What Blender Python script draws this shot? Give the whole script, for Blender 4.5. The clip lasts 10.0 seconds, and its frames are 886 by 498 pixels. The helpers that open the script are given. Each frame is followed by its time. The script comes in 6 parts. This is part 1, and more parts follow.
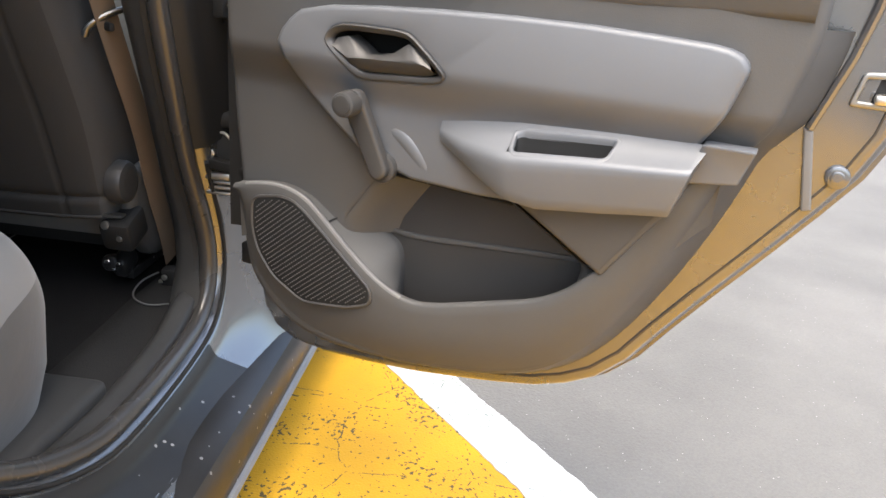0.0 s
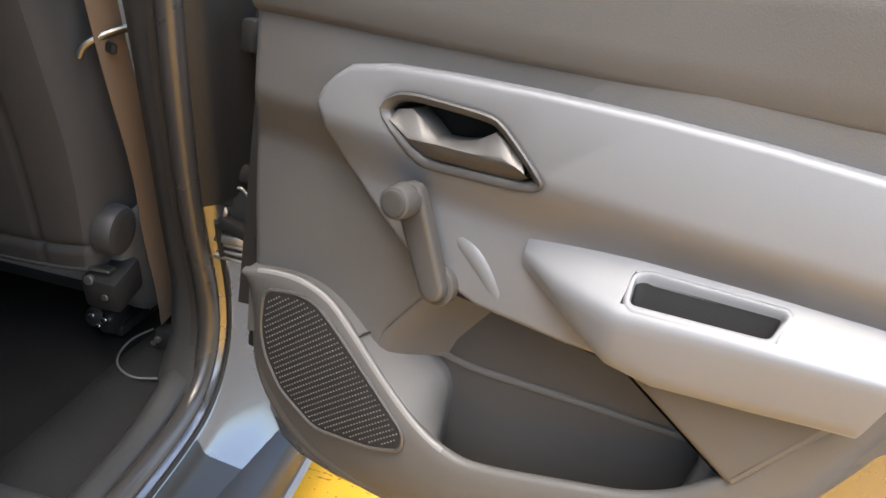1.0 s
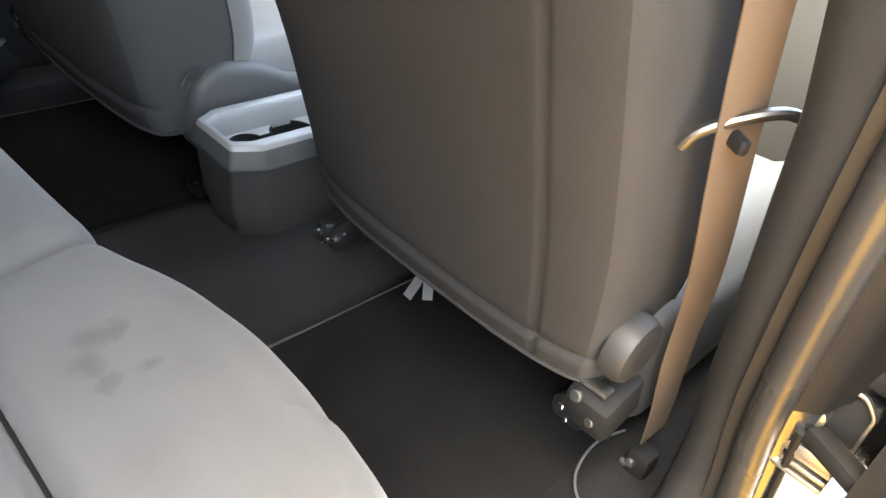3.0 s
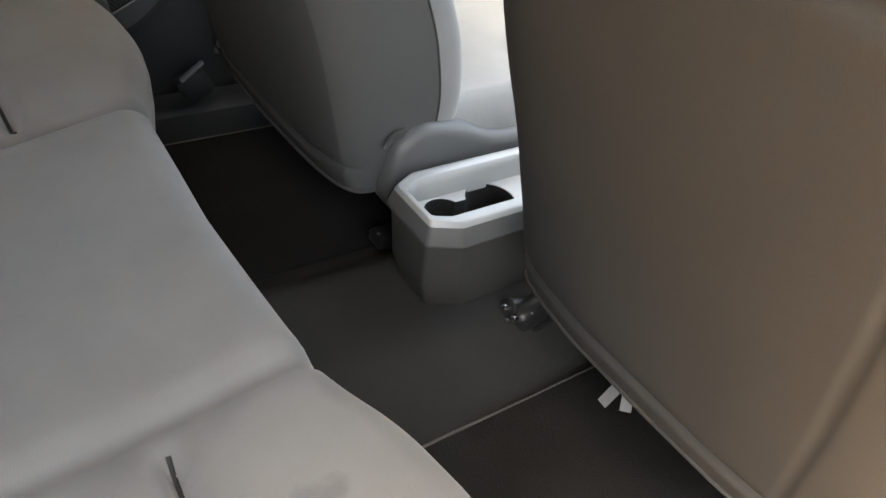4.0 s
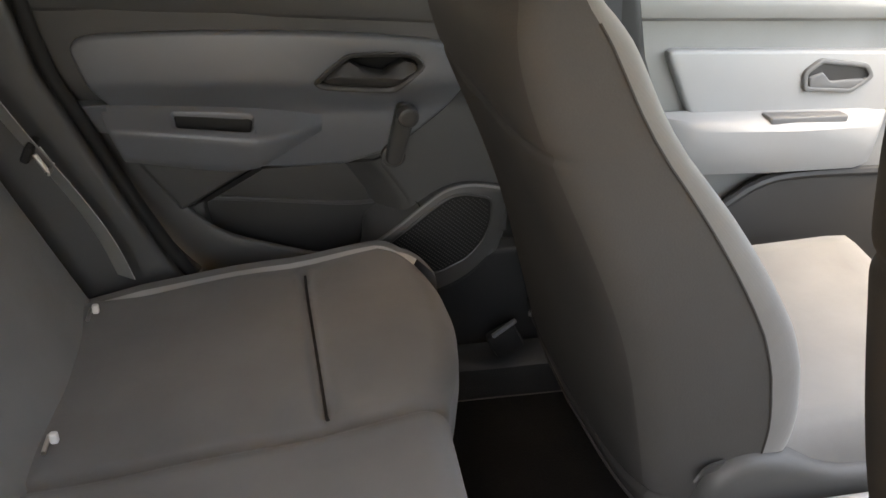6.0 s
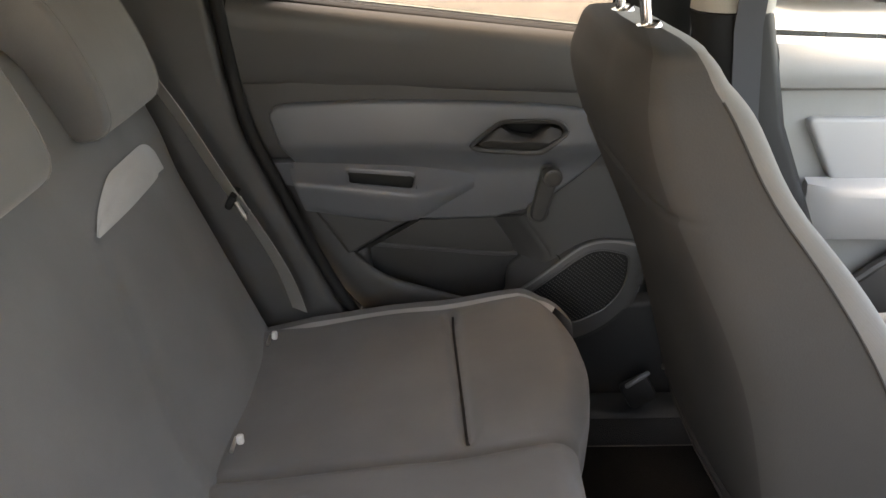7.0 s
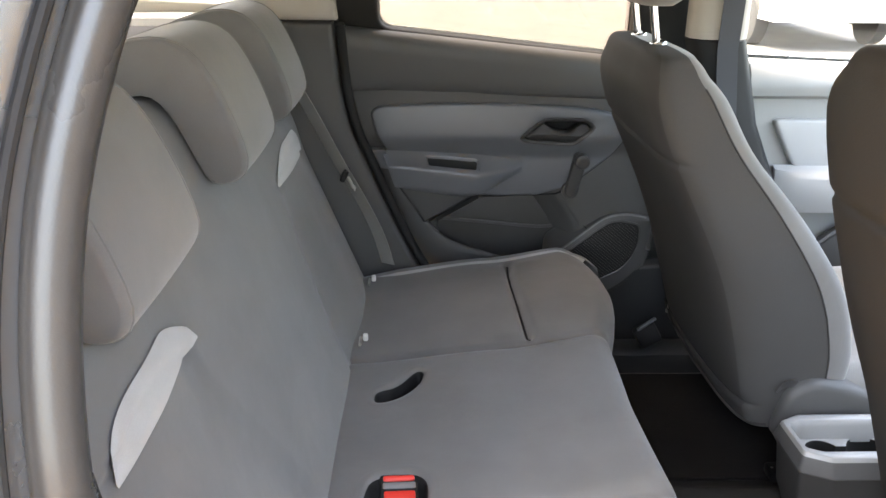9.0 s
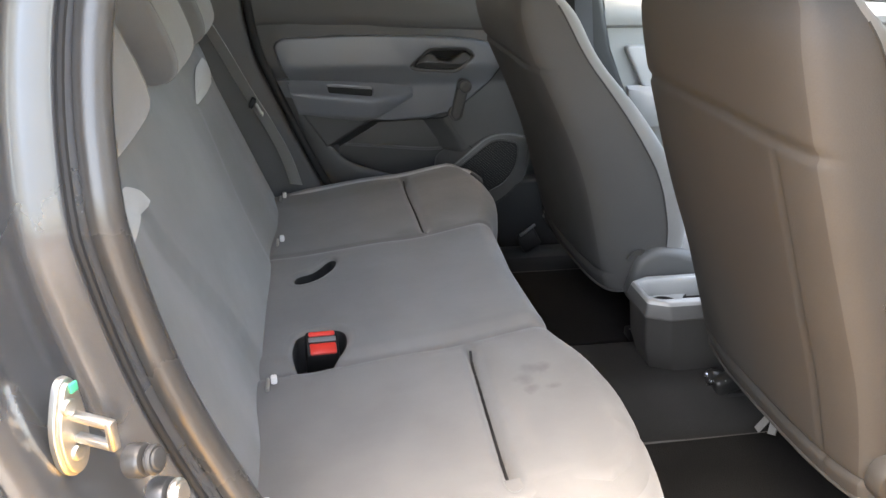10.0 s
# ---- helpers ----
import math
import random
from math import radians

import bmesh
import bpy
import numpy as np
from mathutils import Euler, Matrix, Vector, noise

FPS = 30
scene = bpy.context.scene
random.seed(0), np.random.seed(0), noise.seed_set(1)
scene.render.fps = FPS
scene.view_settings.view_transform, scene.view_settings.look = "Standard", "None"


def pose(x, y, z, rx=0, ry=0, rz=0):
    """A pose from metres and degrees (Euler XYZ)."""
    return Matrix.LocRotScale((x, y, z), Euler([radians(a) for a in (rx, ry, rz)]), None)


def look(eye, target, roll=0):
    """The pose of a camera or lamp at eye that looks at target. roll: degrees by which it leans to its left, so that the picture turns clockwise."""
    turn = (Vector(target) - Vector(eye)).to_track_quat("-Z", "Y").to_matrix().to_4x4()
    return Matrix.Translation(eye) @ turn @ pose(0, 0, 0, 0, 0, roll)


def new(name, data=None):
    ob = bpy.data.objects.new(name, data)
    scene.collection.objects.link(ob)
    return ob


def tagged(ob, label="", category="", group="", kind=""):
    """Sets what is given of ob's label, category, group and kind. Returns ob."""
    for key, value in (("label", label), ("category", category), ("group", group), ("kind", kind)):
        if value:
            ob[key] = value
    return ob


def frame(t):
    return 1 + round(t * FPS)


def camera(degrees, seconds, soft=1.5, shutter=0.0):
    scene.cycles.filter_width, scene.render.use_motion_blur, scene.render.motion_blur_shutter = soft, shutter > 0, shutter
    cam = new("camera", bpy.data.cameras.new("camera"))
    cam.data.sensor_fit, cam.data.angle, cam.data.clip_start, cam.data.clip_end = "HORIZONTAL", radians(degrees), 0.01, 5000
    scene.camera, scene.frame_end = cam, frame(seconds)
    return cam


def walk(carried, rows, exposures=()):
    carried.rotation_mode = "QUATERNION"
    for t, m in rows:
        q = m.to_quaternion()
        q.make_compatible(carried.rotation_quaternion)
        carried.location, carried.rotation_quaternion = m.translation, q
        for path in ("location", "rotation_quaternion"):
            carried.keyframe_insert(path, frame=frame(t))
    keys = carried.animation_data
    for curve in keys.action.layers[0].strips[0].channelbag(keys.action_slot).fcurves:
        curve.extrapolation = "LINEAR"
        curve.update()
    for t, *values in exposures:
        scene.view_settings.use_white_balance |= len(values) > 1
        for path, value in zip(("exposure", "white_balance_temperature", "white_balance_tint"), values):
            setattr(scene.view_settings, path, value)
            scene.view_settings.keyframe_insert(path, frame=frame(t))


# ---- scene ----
cam = camera(59.8, 10.0)
PATH = [
    (0, (1.295, -1.39, 1.136), (1.163, 0.47, 0.415), 5.1),
    (0.3, (1.279, -1.287, 1.137), (1.18, 0.582, 0.43), 7.4),
    (0.5, (1.259, -1.22, 1.158), (1.176, 0.645, 0.441), 8.2),
    (1, (1.207, -1.091, 1.169), (1.004, 0.762, 0.444), 10.5),
    (1.5, (1.133, -0.966, 1.167), (0.553, 0.784, 0.394), 12.0),
    (2, (1.076, -0.867, 1.175), (0.136, 0.672, 0.311), 11.7),
    (3.3, (0.747, -0.713, 1.21), (-0.251, 0.533, 0.005), 12.8),
    (3.5, (0.714, -0.723, 1.21), (-0.313, 0.488, -0.005), 13.4),
    (4, (0.62, -0.713, 1.256), (-0.529, 0.336, -0.001), 12.4),
    (4.5, (0.532, -0.638, 1.301), (-0.811, 0.186, 0.068), 7.8),
    (5, (0.463, -0.618, 1.32), (-1.049, 0.058, 0.199), 6.2),
    (5.5, (0.453, -0.637, 1.343), (-1.165, -0.082, 0.308), 4.8),
    (6, (0.475, -0.653, 1.357), (-1.226, -0.249, 0.386), 3.0),
    (6.2, (0.499, -0.663, 1.367), (-1.236, -0.328, 0.429), 2.5),
    (7.3, (0.618, -0.673, 1.408), (-1.202, -0.695, 0.58), -0.2),
    (7.5, (0.647, -0.685, 1.41), (-1.183, -0.722, 0.605), 0.1),
    (8, (0.775, -0.73, 1.44), (-1.077, -0.761, 0.686), 0.4),
    (8.5, (0.917, -0.79, 1.455), (-0.941, -0.787, 0.715), 0.8),
    (9, (1.038, -0.816, 1.436), (-0.809, -0.765, 0.672), 0.5),
    (9.5, (1.151, -0.811, 1.403), (-0.673, -0.651, 0.599), -0.9),
    (10, (1.307, -0.844, 1.391), (-0.487, -0.533, 0.564), 0.9),
]
walk(cam, [(t, look(eye, target, roll)) for t, eye, target, roll in PATH],
     exposures=[(0, 2.38, 6700, 7), (1.0, 2.74, 6650, 7), (2.0, 3.74, 7000, 7), (3.3, 4.68, 7900, 6), (4.5, 4.74, 9300, 10), (5.5, 4.42, 9600, 13), (7.5, 4.52, 9100, 14), (8.5, 4.78, 8200, 11), (9.0, 4.81, 8200, 11), (10, 4.69, 8200, 10)])

# ---- world and light ----
SUN_AZ = 193  # degrees clockwise from straight ahead
GZ = 0.11  # level of the tarmac
world = bpy.data.worlds.new("sky")
scene.world = world
world.use_nodes = True
wn = world.node_tree.nodes
wl = world.node_tree.links
sky = wn.new("ShaderNodeTexSky")
sky.sky_type = "NISHITA"
sky.sun_disc = False
sky.sun_elevation = radians(70)
sky.sun_rotation = radians(SUN_AZ)
sky.air_density = 1.0
sky.dust_density = 5.0
wl.new(sky.outputs["Color"], wn["Background"].inputs["Color"])
wn["Background"].inputs["Strength"].default_value = 0.15
sun = new("sun", bpy.data.lights.new("sun", "SUN"))
sun.data.energy = 0.4
sun.data.angle = radians(80)
sun.data.color = (1.0, 0.985, 0.96)
sun.matrix_world = look((8 * math.sin(radians(SUN_AZ)), 8 * math.cos(radians(SUN_AZ)), 21), (0, 0, 0))


# ---- materials ----
def material(name, colour, rough=0.5, metal=0.0, grain=600.0, bump=0.15, mottle=0.12, big=6.0, coat=0.0, spec=0.5, dist=0.0006):
    m = bpy.data.materials.new(name)
    m.use_nodes = True
    n, l = m.node_tree.nodes, m.node_tree.links
    b = n["Principled BSDF"]
    b.inputs["Roughness"].default_value = rough
    b.inputs["Metallic"].default_value = metal
    b.inputs["Coat Weight"].default_value = coat
    b.inputs["Coat Roughness"].default_value = 0.14
    b.inputs["Specular IOR Level"].default_value = spec
    geo = n.new("ShaderNodeTexCoord")
    fine, large = n.new("ShaderNodeTexNoise"), n.new("ShaderNodeTexNoise")
    fine.inputs["Scale"].default_value = grain
    fine.inputs["Detail"].default_value = 2
    large.inputs["Scale"].default_value = big
    large.inputs["Detail"].default_value = 6
    l.new(geo.outputs["Object"], fine.inputs["Vector"])
    l.new(geo.outputs["Object"], large.inputs["Vector"])
    add = n.new("ShaderNodeMath")
    add.operation = "MULTIPLY_ADD"
    add.inputs[1].default_value = 0.35
    l.new(fine.outputs["Fac"], add.inputs[0])
    l.new(large.outputs["Fac"], add.inputs[2])
    ramp = n.new("ShaderNodeMapRange")
    ramp.inputs["From Min"].default_value = 0.35
    ramp.inputs["From Max"].default_value = 1.0
    ramp.inputs["To Min"].default_value = 1 - mottle
    ramp.inputs["To Max"].default_value = 1 + mottle
    l.new(add.outputs[0], ramp.inputs["Value"])
    mix = n.new("ShaderNodeVectorMath")
    mix.operation = "SCALE"
    mix.inputs[0].default_value = colour
    l.new(ramp.outputs[0], mix.inputs["Scale"])
    l.new(mix.outputs[0], b.inputs["Base Color"])
    rr = n.new("ShaderNodeMapRange")
    rr.inputs["To Min"].default_value = max(0.02, rough - 0.1)
    rr.inputs["To Max"].default_value = min(1, rough + 0.1)
    l.new(large.outputs["Fac"], rr.inputs["Value"])
    l.new(rr.outputs[0], b.inputs["Roughness"])
    if bump:
        bp = n.new("ShaderNodeBump")
        bp.inputs["Strength"].default_value = bump
        bp.inputs["Distance"].default_value = dist
        l.new(fine.outputs["Fac"], bp.inputs["Height"])
        l.new(bp.outputs[0], b.inputs["Normal"])
    return m


def woven(name, colour, pitch=1300.0, strength=0.14):
    """Seat cloth: a crossed weave in the relief, with slow wear in the colour."""
    m = material(name, colour, 0.92, grain=900, bump=0.0, mottle=0.16, big=9, spec=0.25)
    n, l = m.node_tree.nodes, m.node_tree.links
    b = n["Principled BSDF"]
    b.inputs["Sheen Weight"].default_value = 0.25
    b.inputs["Sheen Roughness"].default_value = 0.5
    geo = n["Texture Coordinate"]
    one, two = n.new("ShaderNodeTexWave"), n.new("ShaderNodeTexWave")
    one.bands_direction, two.bands_direction = "X", "DIAGONAL"
    for w in (one, two):
        w.inputs["Scale"].default_value = pitch / 6.283
        w.inputs["Distortion"].default_value = 1.5
        l.new(geo.outputs["Object"], w.inputs["Vector"])
    mul = n.new("ShaderNodeMath")
    mul.operation = "MULTIPLY"
    l.new(one.outputs["Fac"], mul.inputs[0])
    l.new(two.outputs["Fac"], mul.inputs[1])
    crease = n.new("ShaderNodeTexNoise")
    crease.inputs["Scale"].default_value = 14
    crease.inputs["Detail"].default_value = 3
    l.new(geo.outputs["Object"], crease.inputs["Vector"])
    b1, b2 = n.new("ShaderNodeBump"), n.new("ShaderNodeBump")
    b1.inputs["Strength"].default_value, b1.inputs["Distance"].default_value = strength, 0.0005
    b2.inputs["Strength"].default_value, b2.inputs["Distance"].default_value = 0.25, 0.006
    l.new(mul.outputs[0], b1.inputs["Height"])
    l.new(crease.outputs["Fac"], b2.inputs["Height"])
    l.new(b2.outputs[0], b1.inputs["Normal"])
    l.new(b1.outputs[0], b.inputs["Normal"])
    return m


def worn_paint(name, colour, worn, threshold):
    """Road paint over tarmac: chips and cracks let the dark ground through."""
    m = material(name, colour, 0.75, grain=220, bump=0.5, mottle=0.16, big=7, dist=0.003)
    n, l = m.node_tree.nodes, m.node_tree.links
    b = n["Principled BSDF"]
    old = b.inputs["Base Color"].links[0].from_socket
    geo = n["Texture Coordinate"]
    chips, patches, cracks = n.new("ShaderNodeTexNoise"), n.new("ShaderNodeTexNoise"), n.new("ShaderNodeTexVoronoi")
    chips.inputs["Scale"].default_value, chips.inputs["Detail"].default_value = 95, 6
    patches.inputs["Scale"].default_value, patches.inputs["Detail"].default_value = 5, 3
    cracks.feature = "DISTANCE_TO_EDGE"
    cracks.inputs["Scale"].default_value = 4.5
    warp = n.new("ShaderNodeVectorMath")
    warp.operation = "MULTIPLY_ADD"
    warp.inputs[1].default_value = (0.12, 0.12, 0.12)
    l.new(patches.outputs["Color"], warp.inputs[0])
    l.new(geo.outputs["Object"], warp.inputs[2])
    for node in (chips, patches):
        l.new(geo.outputs["Object"], node.inputs["Vector"])
    l.new(warp.outputs[0], cracks.inputs["Vector"])
    s = n.new("ShaderNodeMath")
    s.operation = "MULTIPLY_ADD"
    s.inputs[1].default_value = 0.55
    l.new(patches.outputs["Fac"], s.inputs[0])
    l.new(chips.outputs["Fac"], s.inputs[2])
    g = n.new("ShaderNodeMath")
    g.operation = "GREATER_THAN"
    g.inputs[1].default_value = threshold
    l.new(s.outputs[0], g.inputs[0])
    c = n.new("ShaderNodeMath")
    c.operation = "LESS_THAN"
    c.inputs[1].default_value = 0.006
    l.new(cracks.outputs["Distance"], c.inputs[0])
    c2 = n.new("ShaderNodeMath")
    c2.operation = "GREATER_THAN"
    c2.inputs[1].default_value = 0.5
    l.new(chips.outputs["Fac"], c2.inputs[0])
    c3 = n.new("ShaderNodeMath")
    c3.operation = "MULTIPLY"
    l.new(c.outputs[0], c3.inputs[0])
    l.new(c2.outputs[0], c3.inputs[1])
    mx = n.new("ShaderNodeMath")
    mx.operation = "MAXIMUM"
    l.new(g.outputs[0], mx.inputs[0])
    l.new(c3.outputs[0], mx.inputs[1])
    mix = n.new("ShaderNodeMix")
    mix.data_type = "RGBA"
    mix.inputs[7].default_value = (*worn, 1)
    l.new(mx.outputs[0], mix.inputs[0])
    l.new(old, mix.inputs[6])
    l.new(mix.outputs[2], b.inputs["Base Color"])
    return m


FABRIC = woven("dark_grey_seat_cloth", (0.145, 0.143, 0.139))
FABRIC_C = woven("smudged_grey_seat_cloth", (0.130, 0.1265, 0.121))


def smudge(m, spots, r, strength):
    """Dark rubbed spots at given places in the cloth."""
    n, l = m.node_tree.nodes, m.node_tree.links
    b = n["Principled BSDF"]
    geo, last = n["Texture Coordinate"], b.inputs["Base Color"].links[0].from_socket
    wob = n.new("ShaderNodeTexNoise")
    wob.inputs["Scale"].default_value = 60
    l.new(geo.outputs["Object"], wob.inputs["Vector"])
    vec = n.new("ShaderNodeVectorMath")
    vec.operation = "MULTIPLY_ADD"
    vec.inputs[1].default_value = (0.022, 0.022, 0.0)
    l.new(wob.outputs["Color"], vec.inputs[0])
    l.new(geo.outputs["Object"], vec.inputs[2])
    for x, y, z, size in spots:
        d = n.new("ShaderNodeVectorMath")
        d.operation = "DISTANCE"
        d.inputs[1].default_value = (x + 0.011, y + 0.011, z)
        l.new(vec.outputs[0], d.inputs[0])
        rg = n.new("ShaderNodeMapRange")
        rg.inputs["From Min"].default_value, rg.inputs["From Max"].default_value = 0.4 * r * size, r * size
        rg.inputs["To Min"].default_value, rg.inputs["To Max"].default_value = strength, 0.0
        l.new(d.outputs["Value"], rg.inputs["Value"])
        mix = n.new("ShaderNodeMix")
        mix.data_type = "RGBA"
        mix.inputs[7].default_value = (0.045, 0.044, 0.042, 1)
        l.new(rg.outputs[0], mix.inputs[0])
        l.new(last, mix.inputs[6])
        last = mix.outputs[2]
    l.new(last, b.inputs["Base Color"])


smudge(FABRIC_C, [(0.347, -0.540, 0.735, 1.0), (0.350, -0.520, 0.740, 0.9), (0.372, -0.556, 0.735, 1.1), (0.398, -0.552, 0.735, 0.8), (0.40, -0.52, 0.74, 0.7)], 0.017, 0.36)
FABRIC_B = woven("charcoal_seat_cloth", (0.150, 0.149, 0.145))
# cushion cloth darkened for the shade on the bench's flank
FLANK_SHADE = woven("shaded_flank_cloth", (0.060, 0.059, 0.058))
PATCH = woven("light_grey_seat_cloth", (0.44, 0.438, 0.425), 800)
BAND = woven("pale_grey_band_cloth", (0.150, 0.149, 0.146))
# lighter copy of the seat back's colour, for flanks lit by the doorway
SEAT_SIDE_LIT = material("lit_seat_side", (0.051, 0.0504, 0.0497), 0.85, grain=500, bump=0.35, spec=0.25, mottle=0.12)
SEAT_BACK = material("brown_grey_seatback_vinyl", (0.0345, 0.0337, 0.0330), 0.75, grain=500, bump=0.4, spec=0.22, mottle=0.12)
TRIM = material("dark_grey_grained_plastic", (0.064, 0.0637, 0.0632), 0.55, grain=700, bump=0.35)
TRIM_BLACK = material("black_grained_plastic", (0.015, 0.015, 0.015), 0.65, grain=700, bump=0.35, spec=0.25)
# one sill plastic in two tones: SILL_TRIM shaded, the next lightened as lit
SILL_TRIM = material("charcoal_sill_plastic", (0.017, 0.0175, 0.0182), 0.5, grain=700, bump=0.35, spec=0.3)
SILL_LIT = material("lit_sill_plastic", (0.036, 0.0359, 0.0354), 0.5, grain=700, bump=0.35, spec=0.3)
# own grey of some parts; stands for shade on bin wall and web side
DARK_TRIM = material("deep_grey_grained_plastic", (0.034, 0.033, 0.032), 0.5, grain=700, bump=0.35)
TRIM_MID = material("mid_grey_grained_plastic", (0.14, 0.140, 0.139), 0.5, grain=700, bump=0.3)
SILVER = material("satin_silver_grey_plastic", (0.121, 0.1285, 0.140), 0.42, metal=0.10, grain=900, bump=0.15, mottle=0.05)
# door card grey with the windscreen's light put into its colour
FRONT_CARD_LIT = material("lit_door_card_plastic", (0.24, 0.24, 0.235), 0.5, grain=700, bump=0.3)
SOFT_BLACK = material("soft_black_grained_plastic", (0.048, 0.047, 0.046), 0.42, grain=700, bump=0.3)
# console plastic lightened for windscreen light and gloss on rim and tray
CONSOLE_LIT = material("lit_console_plastic", (0.24, 0.24, 0.235), 0.30, grain=900, bump=0.12, mottle=0.08)
# front-door copy of SILVER, lightened as if lit through the windscreen
FRONT_PANEL_LIT = material("lit_satin_grey_plastic", (0.33, 0.33, 0.325), 0.42, grain=900, bump=0.15, mottle=0.05)
LIGHT_TRIM = material("pale_beige_pillar_plastic", (0.42, 0.395, 0.35), 0.6, grain=500, bump=0.25, mottle=0.05)
LINER = material("pale_grey_headliner_cloth", (0.6, 0.58, 0.54), 0.95, grain=900, bump=0.3, mottle=0.06)
SHELF = material("mid_grey_shelf_felt", (0.16, 0.152, 0.145), 0.95, grain=700, bump=0.4)
CARPET = material("black_needle_carpet", (0.011, 0.0107, 0.0104), 0.98, grain=380, bump=0.9, mottle=0.35, big=10, spec=0.15, dist=0.002)
TUNNEL = material("dark_grey_moulded_carpet", (0.020, 0.020, 0.0198), 0.95, grain=420, bump=0.8, mottle=0.25, big=8, spec=0.2, dist=0.0015)
STITCH = material("grey_edge_stitching", (0.085, 0.083, 0.079), 0.9, grain=900, bump=0.6)
PAINT = material("dark_grey_metallic_paint", (0.172, 0.175, 0.180), 0.27, metal=0.75, grain=1500, bump=0.02, mottle=0.05, coat=1.0)
RUBBER = material("black_door_seal_rubber", (0.040, 0.038, 0.036), 0.28, grain=500, bump=0.2, spec=0.6)
CLAD = material("black_sill_cladding", (0.015, 0.015, 0.0155), 0.36, grain=700, bump=0.2, mottle=0.3, big=14, spec=0.35)
STEEL = material("bright_zinc_steel", (0.56, 0.54, 0.50), 0.38, metal=1.0, grain=300, bump=0.05, mottle=0.12, big=30)
BELT_STEEL = material("dull_belt_steel", (0.30, 0.30, 0.29), 0.42, metal=1.0, grain=300, bump=0.05, mottle=0.12, big=30)
CHROME = material("chromed_steel", (0.75, 0.75, 0.75), 0.12, metal=1.0, grain=300, bump=0.0, mottle=0.04)
WEBBING = material("taupe_seat_belt_webbing", (0.150, 0.108, 0.074), 0.75, grain=900, bump=0.5, mottle=0.1)
WEB_GREY = material("grey_seat_belt_webbing", (0.28, 0.275, 0.262), 0.75, grain=900, bump=0.5, mottle=0.1)
WEB_DARK = material("charcoal_seat_belt_webbing", (0.05, 0.052, 0.058), 0.75, grain=900, bump=0.5, mottle=0.1)
RED = material("red_release_button", (0.62, 0.035, 0.025), 0.4, grain=400, bump=0.05, mottle=0.08)
GREEN = material("green_paint_mark", (0.03, 0.36, 0.2), 0.5)
WHITE_PL = material("white_plastic", (0.72, 0.71, 0.68), 0.4, grain=400, bump=0.05)
ASPHALT = material("grey_worn_tarmac", (0.118, 0.114, 0.106), 0.9, grain=160, bump=0.8, mottle=0.28, big=2.5, dist=0.004)
YELLOW = worn_paint("worn_yellow_road_paint", (0.54, 0.275, 0.004), (0.10, 0.065, 0.02), 0.868)
WHITE = worn_paint("worn_white_road_paint", (0.50, 0.49, 0.475), (0.2, 0.23, 0.21), 0.92)


def specks(m, scale, size, colour):
    """Small pale chippings in the tarmac."""
    n, l = m.node_tree.nodes, m.node_tree.links
    b = n["Principled BSDF"]
    old = b.inputs["Base Color"].links[0].from_socket
    v = n.new("ShaderNodeTexVoronoi")
    v.inputs["Scale"].default_value = scale
    l.new(n["Texture Coordinate"].outputs["Object"], v.inputs["Vector"])
    g = n.new("ShaderNodeMath")
    g.operation = "LESS_THAN"
    g.inputs[1].default_value = size
    l.new(v.outputs["Distance"], g.inputs[0])
    mix = n.new("ShaderNodeMix")
    mix.data_type = "RGBA"
    mix.inputs[7].default_value = (*colour, 1)
    l.new(g.outputs[0], mix.inputs[0])
    l.new(old, mix.inputs[6])
    l.new(mix.outputs[2], b.inputs["Base Color"])


specks(ASPHALT, 42, 0.05, (0.42, 0.41, 0.39))
specks(CLAD, 34, 0.10, (0.22, 0.22, 0.22))
TYRE = material("black_tyre_rubber", (0.02, 0.02, 0.02), 0.8, grain=200, bump=0.4)


def glass(name, tint):
    """Car glass: it lets its tint through and adds a weak mirror gloss."""
    m = bpy.data.materials.new(name)
    m.use_nodes = True
    n, l = m.node_tree.nodes, m.node_tree.links
    n.remove(n["Principled BSDF"])
    clear, gloss, mix = n.new("ShaderNodeBsdfTransparent"), n.new("ShaderNodeBsdfGlossy"), n.new("ShaderNodeMixShader")
    clear.inputs["Color"].default_value = (*tint, 1)
    gloss.inputs["Roughness"].default_value = 0.03
    mix.inputs[0].default_value = 0.05
    l.new(clear.outputs[0], mix.inputs[1])
    l.new(gloss.outputs[0], mix.inputs[2])
    l.new(mix.outputs[0], n["Material Output"].inputs["Surface"])
    return m


GLASS = glass("clear_window_glass", (0.86, 0.90, 0.88))
TINTED = glass("tinted_rear_glass", (0.54, 0.52, 0.49))


# ---- mesh helpers ----
def part(name, bm, mat, parent=None, label="", smooth=40):
    bmesh.ops.remove_doubles(bm, verts=bm.verts, dist=1e-6)
    bmesh.ops.recalc_face_normals(bm, faces=bm.faces)
    me = bpy.data.meshes.new(name)
    bm.to_mesh(me)
    bm.free()
    me.materials.append(mat)
    if smooth:
        me.polygons.foreach_set("use_smooth", [True] * len(me.polygons))
        me.set_sharp_from_angle(angle=radians(smooth))
    ob = new(name, me)
    if parent:
        ob.parent = parent
    if label:
        tagged(ob, label)
    return ob


def thing(name, label, category, at=(0, 0, 0), turn=0, group="", kind=""):
    ob = new(name)
    ob.matrix_basis = pose(*at, 0, 0, turn)
    return tagged(ob, label, category, group, kind)


